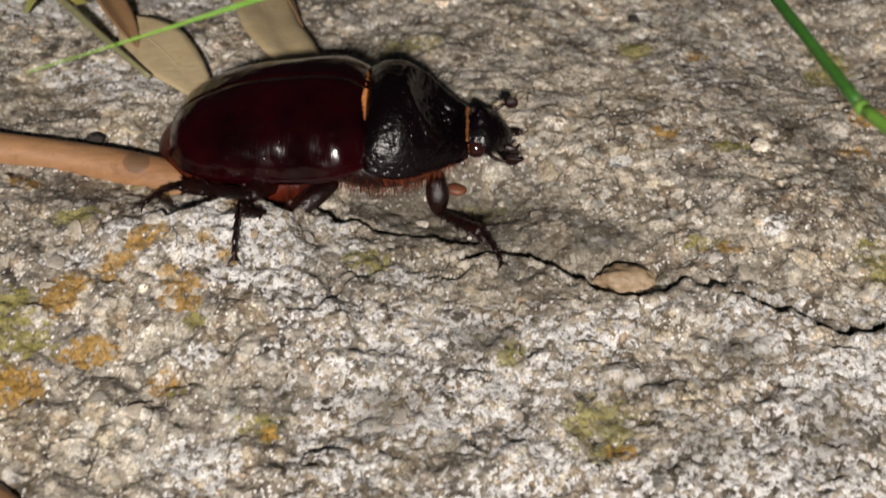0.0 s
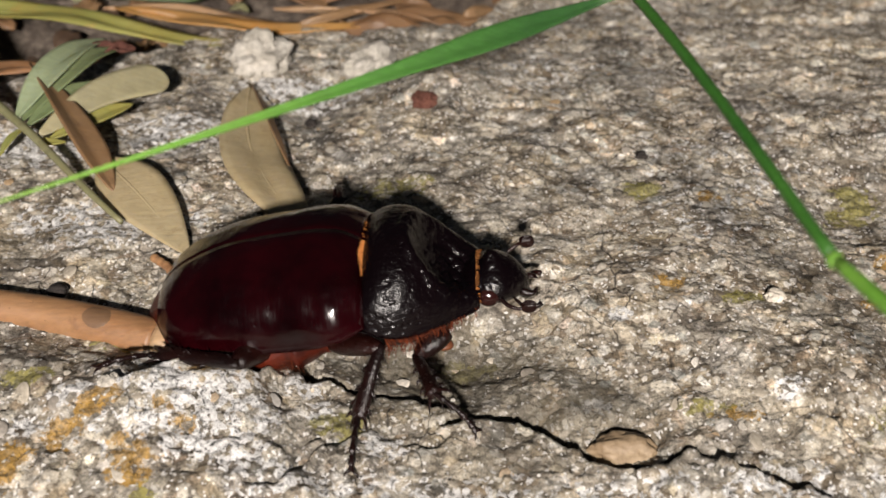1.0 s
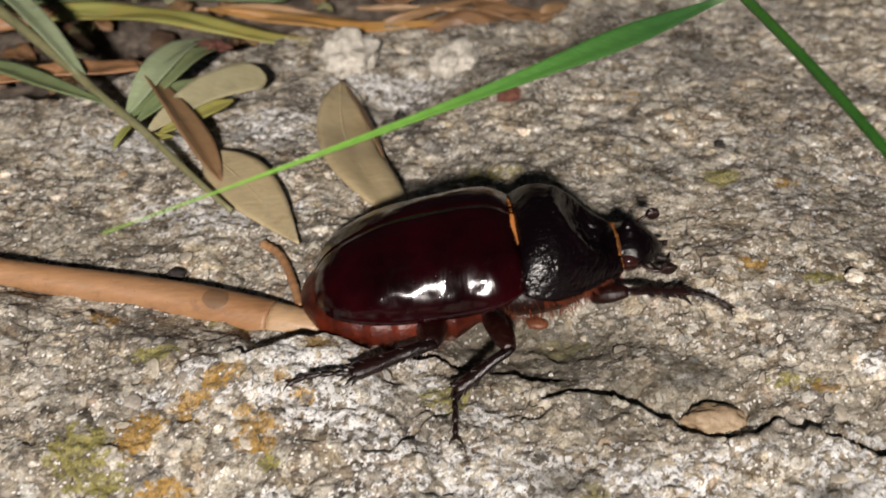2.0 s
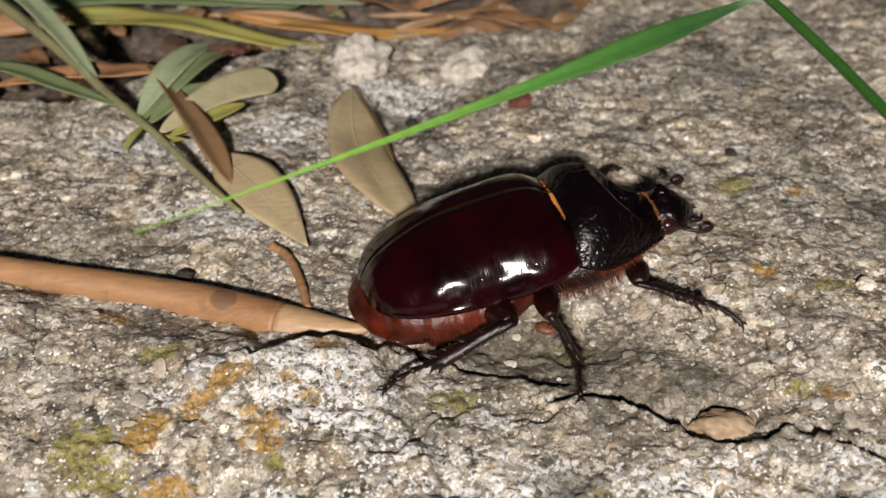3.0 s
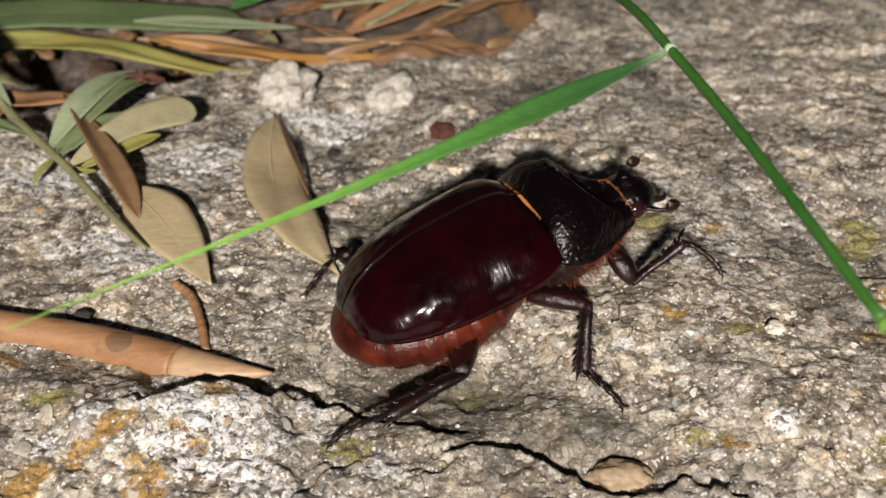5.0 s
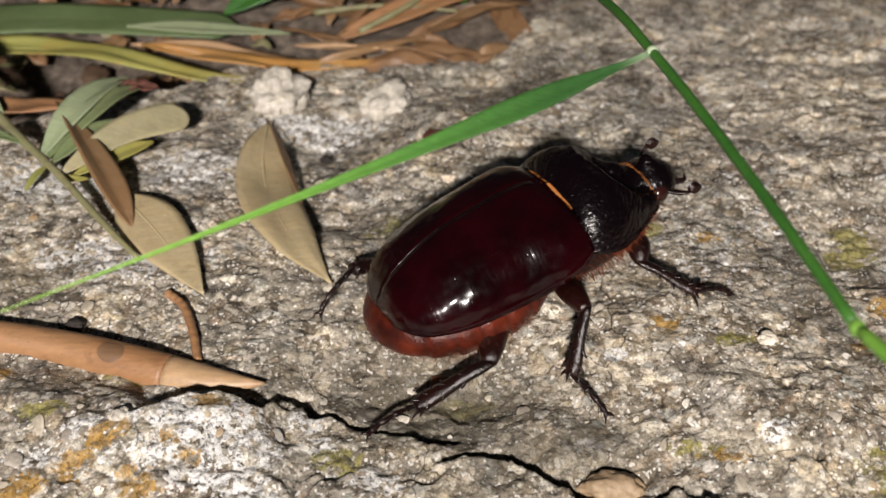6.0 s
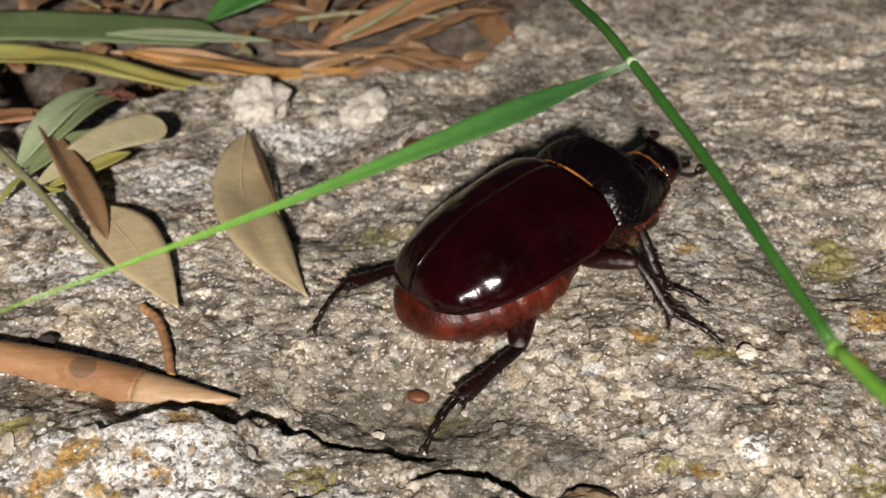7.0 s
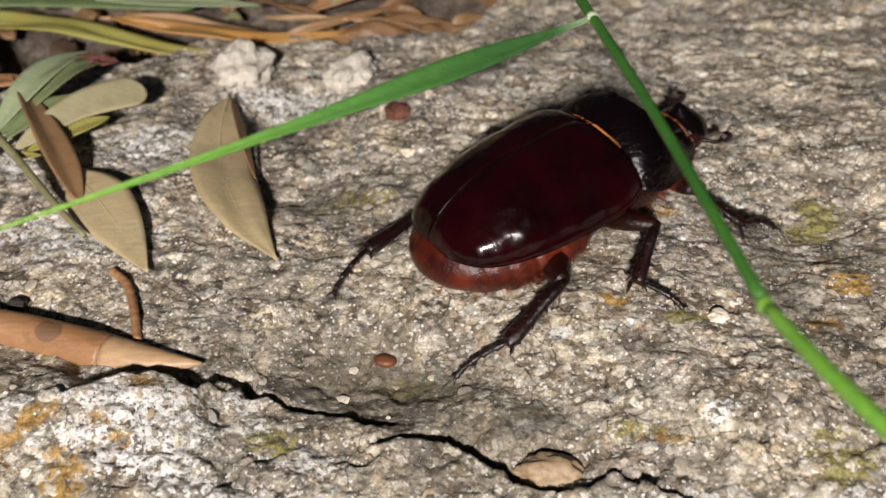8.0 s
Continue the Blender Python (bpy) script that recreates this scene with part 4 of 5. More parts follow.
LEGS["middle"] = (((0.115, -0.586, 0.399), 0.584, 0.631, 0.552, 0.105), [
    (0, -1.73, -2.79, 0), (0.48, -1.74, -2.72, 0), (0.65, -1.15, -2.79, 0.25), (0.85, -0.41, -3.09, 0), (2.3, -0.45, -3.07, 0),
    (2.6, 0.1, -2.86, 0.3), (2.9, 0.61, -2.64, 0), (3.85, 0.63, -2.65, 0), (4.05, 1.32, -2.38, 0.22), (4.25, 2.02, -2.11, 0), (6.1, 1.9, -2.08, 0),
    (6.5, 1.64, -1.99, 0.03), (6.7, 2.32, -1.64, 0.3), (6.93, 3.26, -1.11, 0), (8, 3.17, -1.14, 0),
], [
    (0, -0.38, -0.36, -0.25, 0, 0.5, 0.19), (0.5, -0.47, -0.34, -0.09, 0.04, 0.53, 0.1), (1, 0.4, -0.43, 0.07, 0.04, 0.52, 0.17),
    (1.5, 0.24, -0.54, 0.02, -0.01, 0.51, 0.22), (2, 0.02, -0.58, -0.09, 0.05, 0.51, 0.19), (3.5, 0, -0.55, -0.21, 0.21, 0.51, 0.01),
    (4, 0.17, -0.55, -0.01, 0.07, 0.54, 0.12), (4.5, 0.49, -0.21, -0.22, -0.22, 0.43, 0.28), (6, -0.09, -0.57, -0.02, -0.1, 0.47, 0.29),
    (6.5, -0.23, -0.54, -0.06, 0.26, 0.4, 0.32), (7, 0.24, -0.52, -0.11, -0.26, 0.38, 0.32), (7.5, 0.45, -0.34, -0.14, -0.25, 0.4, 0.28),
    (8, 0.16, -0.56, 0.08, -0.29, 0.39, 0.26),
])
LEGS["hind"] = (((-0.448, -0.292, 0.265), 0.846, 0.809, 0.627, 0.135), [
    (0, -2.65, -2.13, 0), (1.15, -2.63, -2.13, 0), (1.5, -2.33, -2.35, 0.02), (2, -1.97, -2.6, 0), (2.3, -1.85, -2.6, 0), (2.8, -1.27, -2.68, 0.15),
    (3.3, -1.03, -2.67, 0), (4, -0.89, -2.81, 0), (4.7, -0.9, -2.77, 0), (5.2, -0.62, -2.54, 0.15), (5.7, -0.43, -2.31, 0), (6.05, -0.33, -2.25, 0),
    (6.2, 0.04, -2.21, 0.15), (6.4, 0.41, -2.2, 0), (7.5, 0.43, -2.2, 0), (7.75, 0.79, -1.85, 0.12), (7.95, 1, -1.7, 0),
], [
    (0, -0.23, -0.76, 0.31, 0.34, 0.51, -0.1), (0.5, -0.28, -0.77, 0.22, 0.36, 0.48, -0.16), (1, -0.25, -0.73, 0.35, 0.51, 0.29, -0.16),
    (1.5, -0.2, -0.78, 0.3, 0.56, 0.12, -0.03), (2, -0.06, -0.81, 0.22, 0.61, -0.03, 0.07), (3.5, -0.23, -0.79, 0.11, 0.53, 0.34, -0.01),
    (4, -0.26, -0.8, 0.08, 0.62, 0.08, 0.11), (4.5, -0.48, -0.69, -0.08, 0.63, -0.01, 0.05), (6, -0.51, -0.67, -0.05, 0.61, 0.13, -0.07),
    (6.5, -0.32, -0.78, -0.11, 0.55, 0.29, 0.11), (7, -0.59, -0.58, -0.19, 0.58, 0.17, 0.22), (7.5, -0.65, -0.53, -0.23, 0.6, 0.23, 0.17),
    (8, -0.36, -0.76, 0.06, 0.52, -0.19, 0.29),
])
LEGS["left_front"] = (((1.05, 0.40, 0.32), 0.40, 0.63, 0.53, 0.10), [(0, 0.55, -0.6, 0), (0.8, 0.55, -0.6, 0), (1.1, 0.95, -0.6, 0), (2.4, 1.0, -0.5, 0), (2.8, 1.4, 1.1, 0), (3.8, 1.4, 1.1, 0), (4.1, 1.4, 1.3, 0.3), (4.6, 1.5, 1.4, 0.3), (5.0, 2.1, 1.5, 0), (6.0, 2.1, 1.5, 0), (6.3, 2.6, 2.0, 0), (8.0, 2.6, 2.0, 0)], [(0, 0.1, 0.37, 0.0, -0.4, -0.25, 0.2)])
LEGS["left_middle"] = (((0.06, 0.58, 0.38), 0.62, 0.64, 0.56, 0.105), [(0, -0.75, 0.7, 0), (0.9, -0.75, 0.7, 0), (1.2, -0.4, 0.8, 0), (2.5, -0.4, 0.8, 0), (2.9, 0.0, 0.8, 0), (4.7, 0.0, 0.8, 0), (5.2, 0.9, 1.9, 0), (6.0, 1.05, 2.05, 0), (7.1, 1.1, 2.1, 0), (7.4, 1.0, 2.5, 0.2), (7.7, 1.25, 2.3, 0), (8.0, 1.25, 2.3, 0)], [(0, -0.1, 0.6, 0.1, 0.1, -0.5, 0.2)])
LEGS["left_hind"] = (((-0.50, 0.28, 0.24), 0.88, 0.80, 0.64, 0.135), [(0, -2.0, -0.62, 0), (1.3, -2.0, -0.62, 0), (1.7, -1.6, -0.72, 0), (2.6, -1.6, -0.72, 0), (3.0, -1.37, -1.0, 0), (4.7, -1.37, -1.04, 0), (5.2, -0.9, -0.76, 0), (6.5, -0.87, -0.73, 0), (7.1, -0.68, -0.79, 0), (7.4, -0.25, -0.7, 0), (8.0, -0.2, -0.75, 0)], [(0, -0.6, 0.62, 0.1, 0.55, 0.2, 0.2)])


def build_legs():
    made = {}
    rng = random.Random(9)
    for name, ((hip, lf, lt, ls, thick), way, bends) in LEGS.items():
        leg = part("leg", femur_mesh(lf, thick), FEMUR, beetle, "glossy red-brown thigh of a leg")
        shin = part("tibia", tibia_mesh(lt, thick * 0.62, rng), LEG, leg, "spiny black shin")
        foot = part("tarsus", tarsus_mesh(ls, rng), LEG, leg, "jointed black foot with claws")
        made[name] = (leg, shin, foot)
    return made


legs = build_legs()


# ---- leaves and litter ----
def leaf_rows(spine, width, fold=0.25, curl=0.0, tilt=0.0, n=30, m=9, up=(0, 0, 1), roll=0.0, wave=0.0, seed=0):
    """A blade along a spine. tilt: degrees by which it leans about its spine, a number or (start, end). roll: degrees by which its sides bend down."""
    rows = []
    for k, (p, t, side, nrm) in enumerate(frames_along(glide(spine, n), up)):
        u = k / (n - 1)
        a = radians(tilt[0] * (1 - u) + tilt[1] * u if isinstance(tilt, tuple) else tilt)
        s, q = side * math.cos(a) + nrm * math.sin(a), nrm * math.cos(a) - side * math.sin(a)
        w = max(width(u), 0.004)
        row = []
        for j in range(m):
            v = 2 * j / (m - 1) - 1
            if roll:
                b = radians(roll) * v
                r = w / max(radians(roll), 0.1)
                o = s * (r * math.sin(b)) + q * (r * (math.cos(b) - 1))
            else:
                o = s * (w * v) + q * (w * (fold * abs(v) + curl * v * v))
            o += q * wave * w * noise.noise(Vector((u * 4 + seed, v * 1.5, seed * 2.7)))
            row.append(p + o)
        rows.append(row)
    return rows


def lance(wide, at=0.45, tip=1.0):
    """The width of a lance-shaped leaf along its length."""
    def f(u):
        s = u / at if u < at else (1 - u) / (1 - at)
        return wide * max(math.sin(min(s, 1) * math.pi / 2), 0) ** tip
    return f


def leaf(name, label, material, spine, width, thick=0.018, rib=True, category="leaf", **how):
    thing = empty_thing(name, label, category)
    rows = leaf_rows(spine, width, **how)
    part("blade", shell(rows, thick), material, thing)
    if rib:
        mid = [r[len(r) // 2] for r in rows]
        part("midrib", tube(mid[::4] + [mid[-1]], lambda u: 0.022 * (1 - 0.8 * u), 20, 6), material, thing)
    return thing


def R(x, y, lift=0.04):
    return on_rock(x, y, lift)


def build_leaves():
    tan = leaf("tan_leaf", "dry tan lance-shaped leaf lying on the rock", TAN, [R(-1.84, 3.06, 0.16), R(-1.8, 2.3, 0.16), R(-1.6, 1.3, 0.14), R(-1.2, 0.4, 0.13), R(-0.77, -0.27, 0.10)], lance(0.35, 0.48, 1.1), fold=0.12, wave=0.2, curl=-0.1, tilt=(22, 0))
    part("curled_edge", shell(leaf_rows([R(-1.83, 3.05, 0.18), R(-1.62, 2.4, 0.27), R(-1.42, 1.75, 0.25), R(-1.22, 1.2, 0.16)], lance(0.075, 0.5, 0.8), fold=0.1, tilt=50), 0.016), FOLD, tan, "browner curled edge")
    folded = leaf("folded_leaf", "dry tan leaf with a folded brown upper half", TAN, [R(-3.3, 1.3, 0.12), R(-2.9, 0.8, 0.15), R(-2.5, 0.25, 0.13), R(-2.04, -0.45, 0.10)], lance(0.33, 0.42, 0.95), fold=0.10, curl=-0.12, tilt=(-14, 0), seed=3)
    part("folded_half", shell(leaf_rows([R(-4.3, 2.75, 0.52), R(-3.83, 2.02, 0.48), R(-3.35, 1.25, 0.32), R(-2.98, 0.62, 0.11)], lance(0.19, 0.6, 0.8), fold=0.25, tilt=(40, 15)), 0.018), FOLD, folded, "brown curled half")
    rolled = empty_thing("rolled_leaf", "dry rust-brown rolled leaf on the rock", "leaf")
    skin = leaf_rows([(-5.9, -0.73, 0.31), (-4.6, -0.95, 0.27), (-3.4, -1.14, 0.24), (-2.7, -1.31, 0.24), (-1.95, -1.52, 0.21), (-1.28, -1.67, 0.14)],
                     lambda u: 0.25 + 0.205 * u if u < 0.72 else 0.3976 * (1 - ((u - 0.72) / 0.285) ** 1.6) + 0.005, roll=115, m=25, n=80, tilt=(0, 18))
    part("blade", shell(skin[:59], 0.02), RUST, rolled)
    part("tip", shell(skin[58:], 0.018), PALE_LEAF, rolled, "paler tan tip of the roll")
    part("inner_side", shell(leaf_rows([(-2.4, -1.58, 0.04), (-2.0, -1.64, 0.05), (-1.6, -1.66, 0.04)], lance(0.12, 0.5, 0.8), fold=0.1, tilt=-25), 0.014), TAN, rolled, "pale inner side of the roll")
    part("seam", tube([skin[58][k] + Vector((0.0, -0.002, 0.004)) for k in range(2, 23, 2)], lambda u: 0.006 + 0.003 * math.sin(u * 31), 40, 6), BROWN, rolled, "dark line where the tip begins")
    spot = []
    for ring in range(7):
        row = []
        for k in range(24):
            a = 2 * math.pi * k / 24
            u, v = 46.5 + 3.2 * ring / 6 * math.cos(a) * (1 + 0.1 * math.sin(3 * a)), 13.6 + 5.4 * max(ring, 0.05) / 6 * math.sin(a)
            p = skin[int(u)][int(v)].lerp(skin[int(u)][int(v) + 1], v % 1).lerp(skin[int(u) + 1][int(v)].lerp(skin[int(u) + 1][int(v) + 1], v % 1), u % 1)
            row.append(p + Vector((0, -0.3, 0.95)) * (0.013 - 0.006 * (ring == 6)))
        spot.append(row)
    bm = bmesh.new()
    lay(bm, spot, closed_v=True)
    part("blotch", bm, SPOT, rolled, "dark round blotch")
    leaf("rust_leaf", "dry rust-brown leaf at the rock's near side", RUST, [R(-4.9, -4.35, 0.12), R(-4.2, -4.6, 0.14), R(-3.5, -4.95, 0.12), R(-2.9, -5.4, 0.08)], lance(0.3, 0.4), roll=80, rib=False, m=11)
    sprig = empty_thing("leafy_sprig", "grey-green leafy sprig lying across the rock's edge", "sprig")
    part("stem", tube([(-7.2, 4.9, 0.1), (-6.2, 3.9, 0.15), (-5.21, 2.82, 0.15), (-4.63, 2.18, 0.10), (-4.0, 1.49, 0.10), (-3.25, 0.57, 0.12), (-2.8, 0.07, 0.10)], lambda u: 0.085 - 0.055 * u, 36, 8), STALK, sprig)
    high_leaves = (
        ([(-4.75, 2.3, 0.12), (-5.5, 3.3, 0.3), (-6.3, 4.2, 0.35), (-7.4, 4.9, 0.25)], 0.15, SAGE, 0.5),
        ([(-4.5, 2.0, 0.1), (-5.2, 2.25, 0.2), (-6.0, 2.65, 0.2), (-7.0, 2.9, 0.1)], 0.15, OLIVE, 0.5),
        ([(-4.25, 1.75, 0.1), (-4.02, 2.3, 0.28), (-3.8, 2.9, 0.25), (-3.57, 3.45, 0.05)], 0.17, SAGE, 0.45),
        ([(-4.2, 1.72, 0.08), (-3.9, 2.25, 0.22), (-3.62, 2.8, 0.22), (-3.35, 3.35, 0.0)], 0.14, OLIVE, 0.5),
    )
    low_leaves = (
        ([(-4.12, 1.66, 0.08), (-3.8, 2.1, 0.16), (-3.5, 2.5, 0.1)], 0.12, OLIVE, 0.5),
        ([(-4.15, 1.75, 0.02), (-4.25, 1.51, 0.04), (-4.32, 1.26, 0.0)], 0.05, YELLOW, 0.5),
        ([(-4.0, 1.55, 0.02), (-3.85, 1.45, 0.04), (-3.66, 1.5, 0.0)], 0.05, YELLOW, 0.5),
        ([(-3.95, 1.5, 0.08), (-3.45, 2.1, 0.17), (-3.0, 2.5, 0.1), (-2.72, 2.7, 0.0)], 0.21, DULL, 0.75),
        ([(-3.85, 1.5, 0.03), (-3.4, 1.9, 0.04), (-3.05, 2.2, 0.0)], 0.12, YELLOW, 0.5),
    )
    for spine, w, mat, at in high_leaves + low_leaves:
        part("leaf_blade", shell(leaf_rows(spine, lance(w, at, 0.55 if at > 0.6 else 0.8), fold=0.08 if at > 0.6 else 0.25, tilt=-25 if at > 0.6 else -8), 0.016), mat, sprig)
    stalk = new("leaf_stalk", mesh_of("leaf_stalk", tube([R(-2.42, -0.38, 0.05), R(-2.22, -0.6, 0.07), R(-2.06, -0.98, 0.07), R(-1.95, -1.36, 0.05)], lambda u: 0.045 + 0.003 * math.sin(u * 60), 60, 8), RUST))
    tagged(stalk, "short ringed rust-brown leaf stalk on the rock", "leaf stalk")


def build_litter():
    leaf("green_leaf", "broad deep-green strap leaf among the litter", GREEN, [(-8.0, 5.6, -0.7), (-5.9, 5.9, -0.62), (-4.6, 5.95, -0.65), (-3.4, 6.0, -0.75), (-2.7, 6.1, -0.85)], lambda u: 0.42 * (1 - 0.15 * u) if u < 0.85 else 0.36 * (1 - ((u - 0.85) / 0.155) ** 2) + 0.02, fold=0.12, curl=-0.1)
    leaf("pale_leaf", "pale grey-green pointed leaf among the litter", SAGE, [(-4.2, 5.75, -0.64), (-3.37, 5.65, -0.6), (-2.66, 5.66, -0.65), (-1.87, 5.74, -0.75)], lance(0.15, 0.4, 0.8), fold=0.2)
    leaf("yellow_leaf", "yellow-green twisted dry leaf among the litter", YELLOW, [(-7.4, 5.15, -0.62), (-6.4, 5.05, -0.6), (-5.4, 5.12, -0.58), (-4.5, 4.98, -0.56), (-3.6, 4.66, -0.58), (-2.7, 4.48, -0.66), (-2.0, 4.55, -0.75)], lance(0.23, 0.45, 0.5), fold=0.15, tilt=(5, 10), wave=0.4, n=40)
    leaf("orange_leaf", "broad orange dry leaf with a pale edge among the litter", ORANGE, [(-3.9, 5.3, -0.66), (-3.3, 5.05, -0.62), (-2.5, 4.82, -0.62), (-1.7, 4.76, -0.66), (-0.95, 4.98, -0.78), (-0.4, 5.3, -0.9)], lance(0.21, 0.45, 0.7), fold=0.25, tilt=(15, 5), wave=0.4, seed=4)
    leaf("peach_leaf", "pale peach-coloured dry leaf among the litter", PEACH, [(-4.1, 5.45, -0.75), (-3.2, 5.25, -0.66), (-2.4, 5.02, -0.66), (-1.6, 4.98, -0.72)], lance(0.2, 0.5, 0.7), fold=0.15, tilt=8, wave=0.3, seed=14)
    leaf("orange_leaf", "long orange-brown dry leaf among the litter", PEACH, [(-1.8, 5.6, -0.85), (-0.9, 5.45, -0.78), (0.0, 5.4, -0.82), (0.75, 5.4, -0.95)], lance(0.16, 0.5, 0.7), fold=0.3, tilt=20, wave=0.5, seed=5)
    leaf("brown_leaf", "curled brown dry leaf among the litter", BROWN, [(-1.2, 5.1, -0.95), (-0.4, 5.05, -0.9), (0.3, 5.0, -0.95), (0.85, 4.95, -1.05)], lance(0.24, 0.5, 0.6), fold=0.4, tilt=-10, wave=0.8, seed=6)
    leaf("brown_leaf", "curled brown dry leaf at the rock's far edge", BROWN, [(-0.5, 5.5, -0.9), (0.2, 5.3, -0.8), (0.8, 5.2, -0.85), (1.2, 5.25, -1.0)], lance(0.2, 0.5, 0.6), fold=0.4, tilt=15, wave=0.8, seed=16)
    leaf("brown_leaf", "long orange-brown dry leaf behind the rock", RUST, [(-1.3, 5.7, -0.85), (-0.5, 6.1, -0.7), (0.3, 6.6, -0.65), (1.2, 7.2, -0.8)], lance(0.22, 0.5, 0.7), fold=0.25, tilt=-15, seed=7)
    leaf("green_leaf", "bright green leaf behind the litter", GRASS, [(-2.95, 6.4, -0.85), (-2.2, 6.85, -0.55), (-1.4, 7.3, -0.5), (-0.4, 7.9, -0.7)], lance(0.36, 0.5, 0.8), fold=0.2, tilt=-20, seed=8)
    leaf("rust_leaf", "rust-brown leaf in the litter's corner", RUST, [(-8.3, 4.9, -0.8), (-7.2, 4.95, -0.5), (-6.4, 5.0, -0.42), (-5.9, 5.1, -0.5)], lance(0.35, 0.5, 0.8), roll=70, rib=False, m=11)
    leaf("rust_leaf", "rust-brown leaf lying behind the leafy sprig", RUST, [(-6.3, 2.5, 0.0), (-5.4, 2.7, 0.05), (-4.7, 2.85, 0.03), (-4.0, 3.0, -0.1)], lance(0.26, 0.5, 0.7), fold=0.2, tilt=15, wave=0.4, seed=18)
    leaf("rust_leaf", "small red-brown curled leaf behind the leafy sprig", CRUMB, [(-3.75, 2.95, 0.0), (-3.5, 3.15, 0.06), (-3.2, 3.3, 0.0)], lance(0.15, 0.5, 0.6), fold=0.5, wave=0.8, seed=19, rib=False)
    for k, (spine, r) in enumerate((
        ([(-6.0, 7.3, -0.7), (-5.2, 6.8, -0.5), (-4.4, 6.3, -0.55)], 0.05), ([(-4.6, 7.6, -0.7), (-4.3, 7.0, -0.5), (-4.0, 6.5, -0.6)], 0.045),
        ([(-0.9, 5.8, -0.75), (-0.2, 6.2, -0.55), (0.3, 6.8, -0.5), (0.6, 7.4, -0.6)], 0.05), ([(-1.6, 6.4, -0.8), (-0.6, 6.35, -0.65), (0.5, 6.3, -0.7)], 0.05))):
        twig = new("litter_twig", mesh_of("litter_twig", tube(spine, lambda u: r * (1 - 0.5 * u) * (1 + 0.15 * math.sin(u * 40)), 24, 7), STALK))
        tagged(twig, "thin pale dry twig in the litter", "twig", "leaf litter behind the rock")
    rng = random.Random(21)
    for k in range(70):
        x, y = rng.uniform(-8.0, -2.2), rng.uniform(3.4, 6.4)
        if y < np.interp(x, [a for a, _ in EDGE], [b for _, b in EDGE]) + 0.5:
            continue
        a, r = rng.uniform(0, 6.28), rng.uniform(0.1, 0.3)
        z = -1.02 + rng.uniform(0.0, 0.12)
        flake = leaf("leaf_flake", "small broken flake of dry leaf on the soil", rng.choice([BROWN, DARK, FOLD, STALK]), [(x - r * math.cos(a), y - r * math.sin(a), z), (x, y, z + 0.06), (x + r * math.cos(a), y + r * math.sin(a), z)], lance(r * 0.6, 0.5, 0.5), wave=1.0, seed=k, rib=False, n=8, m=5)
        tagged(flake, group="leaf flakes on the soil")
    for k in range(80):
        x, y = rng.uniform(-8, 1.6), rng.uniform(4.6, 9.5)
        if x < -1.5 and y < 6.7:
            y += 2.0
        if y < np.interp(x, [a for a, _ in EDGE], [b for _, b in EDGE]) + 0.3:
            y += 1.8
        a, ln = rng.uniform(-0.7, 0.7) + (0 if rng.random() < 0.75 else 1.4), rng.uniform(0.7, 1.9)
        z = -1.02 + rng.uniform(0.0, 0.25)
        dx, dy = math.cos(a) * ln / 2, math.sin(a) * ln / 2
        mat = rng.choice([BROWN, BROWN, BROWN, FOLD, DARK, DARK])
        sp = [(x - dx, y - dy, z), (x - dx * 0.3, y - dy * 0.3 + rng.uniform(-0.2, 0.2), z + rng.uniform(0, 0.15)), (x + dx * 0.4, y + dy * 0.4, z + rng.uniform(0, 0.15)), (x + dx, y + dy + rng.uniform(-0.2, 0.2), z - 0.05)]
        thing = leaf("litter_leaf", "dry curled brown leaf in the litter", mat, sp, lance(rng.uniform(0.08, 0.24), 0.5, 0.7), fold=rng.uniform(0.1, 0.5), tilt=rng.uniform(-30, 40), wave=0.9, seed=k, rib=False, n=14, m=7)
        tagged(thing, group="leaf litter behind the rock")


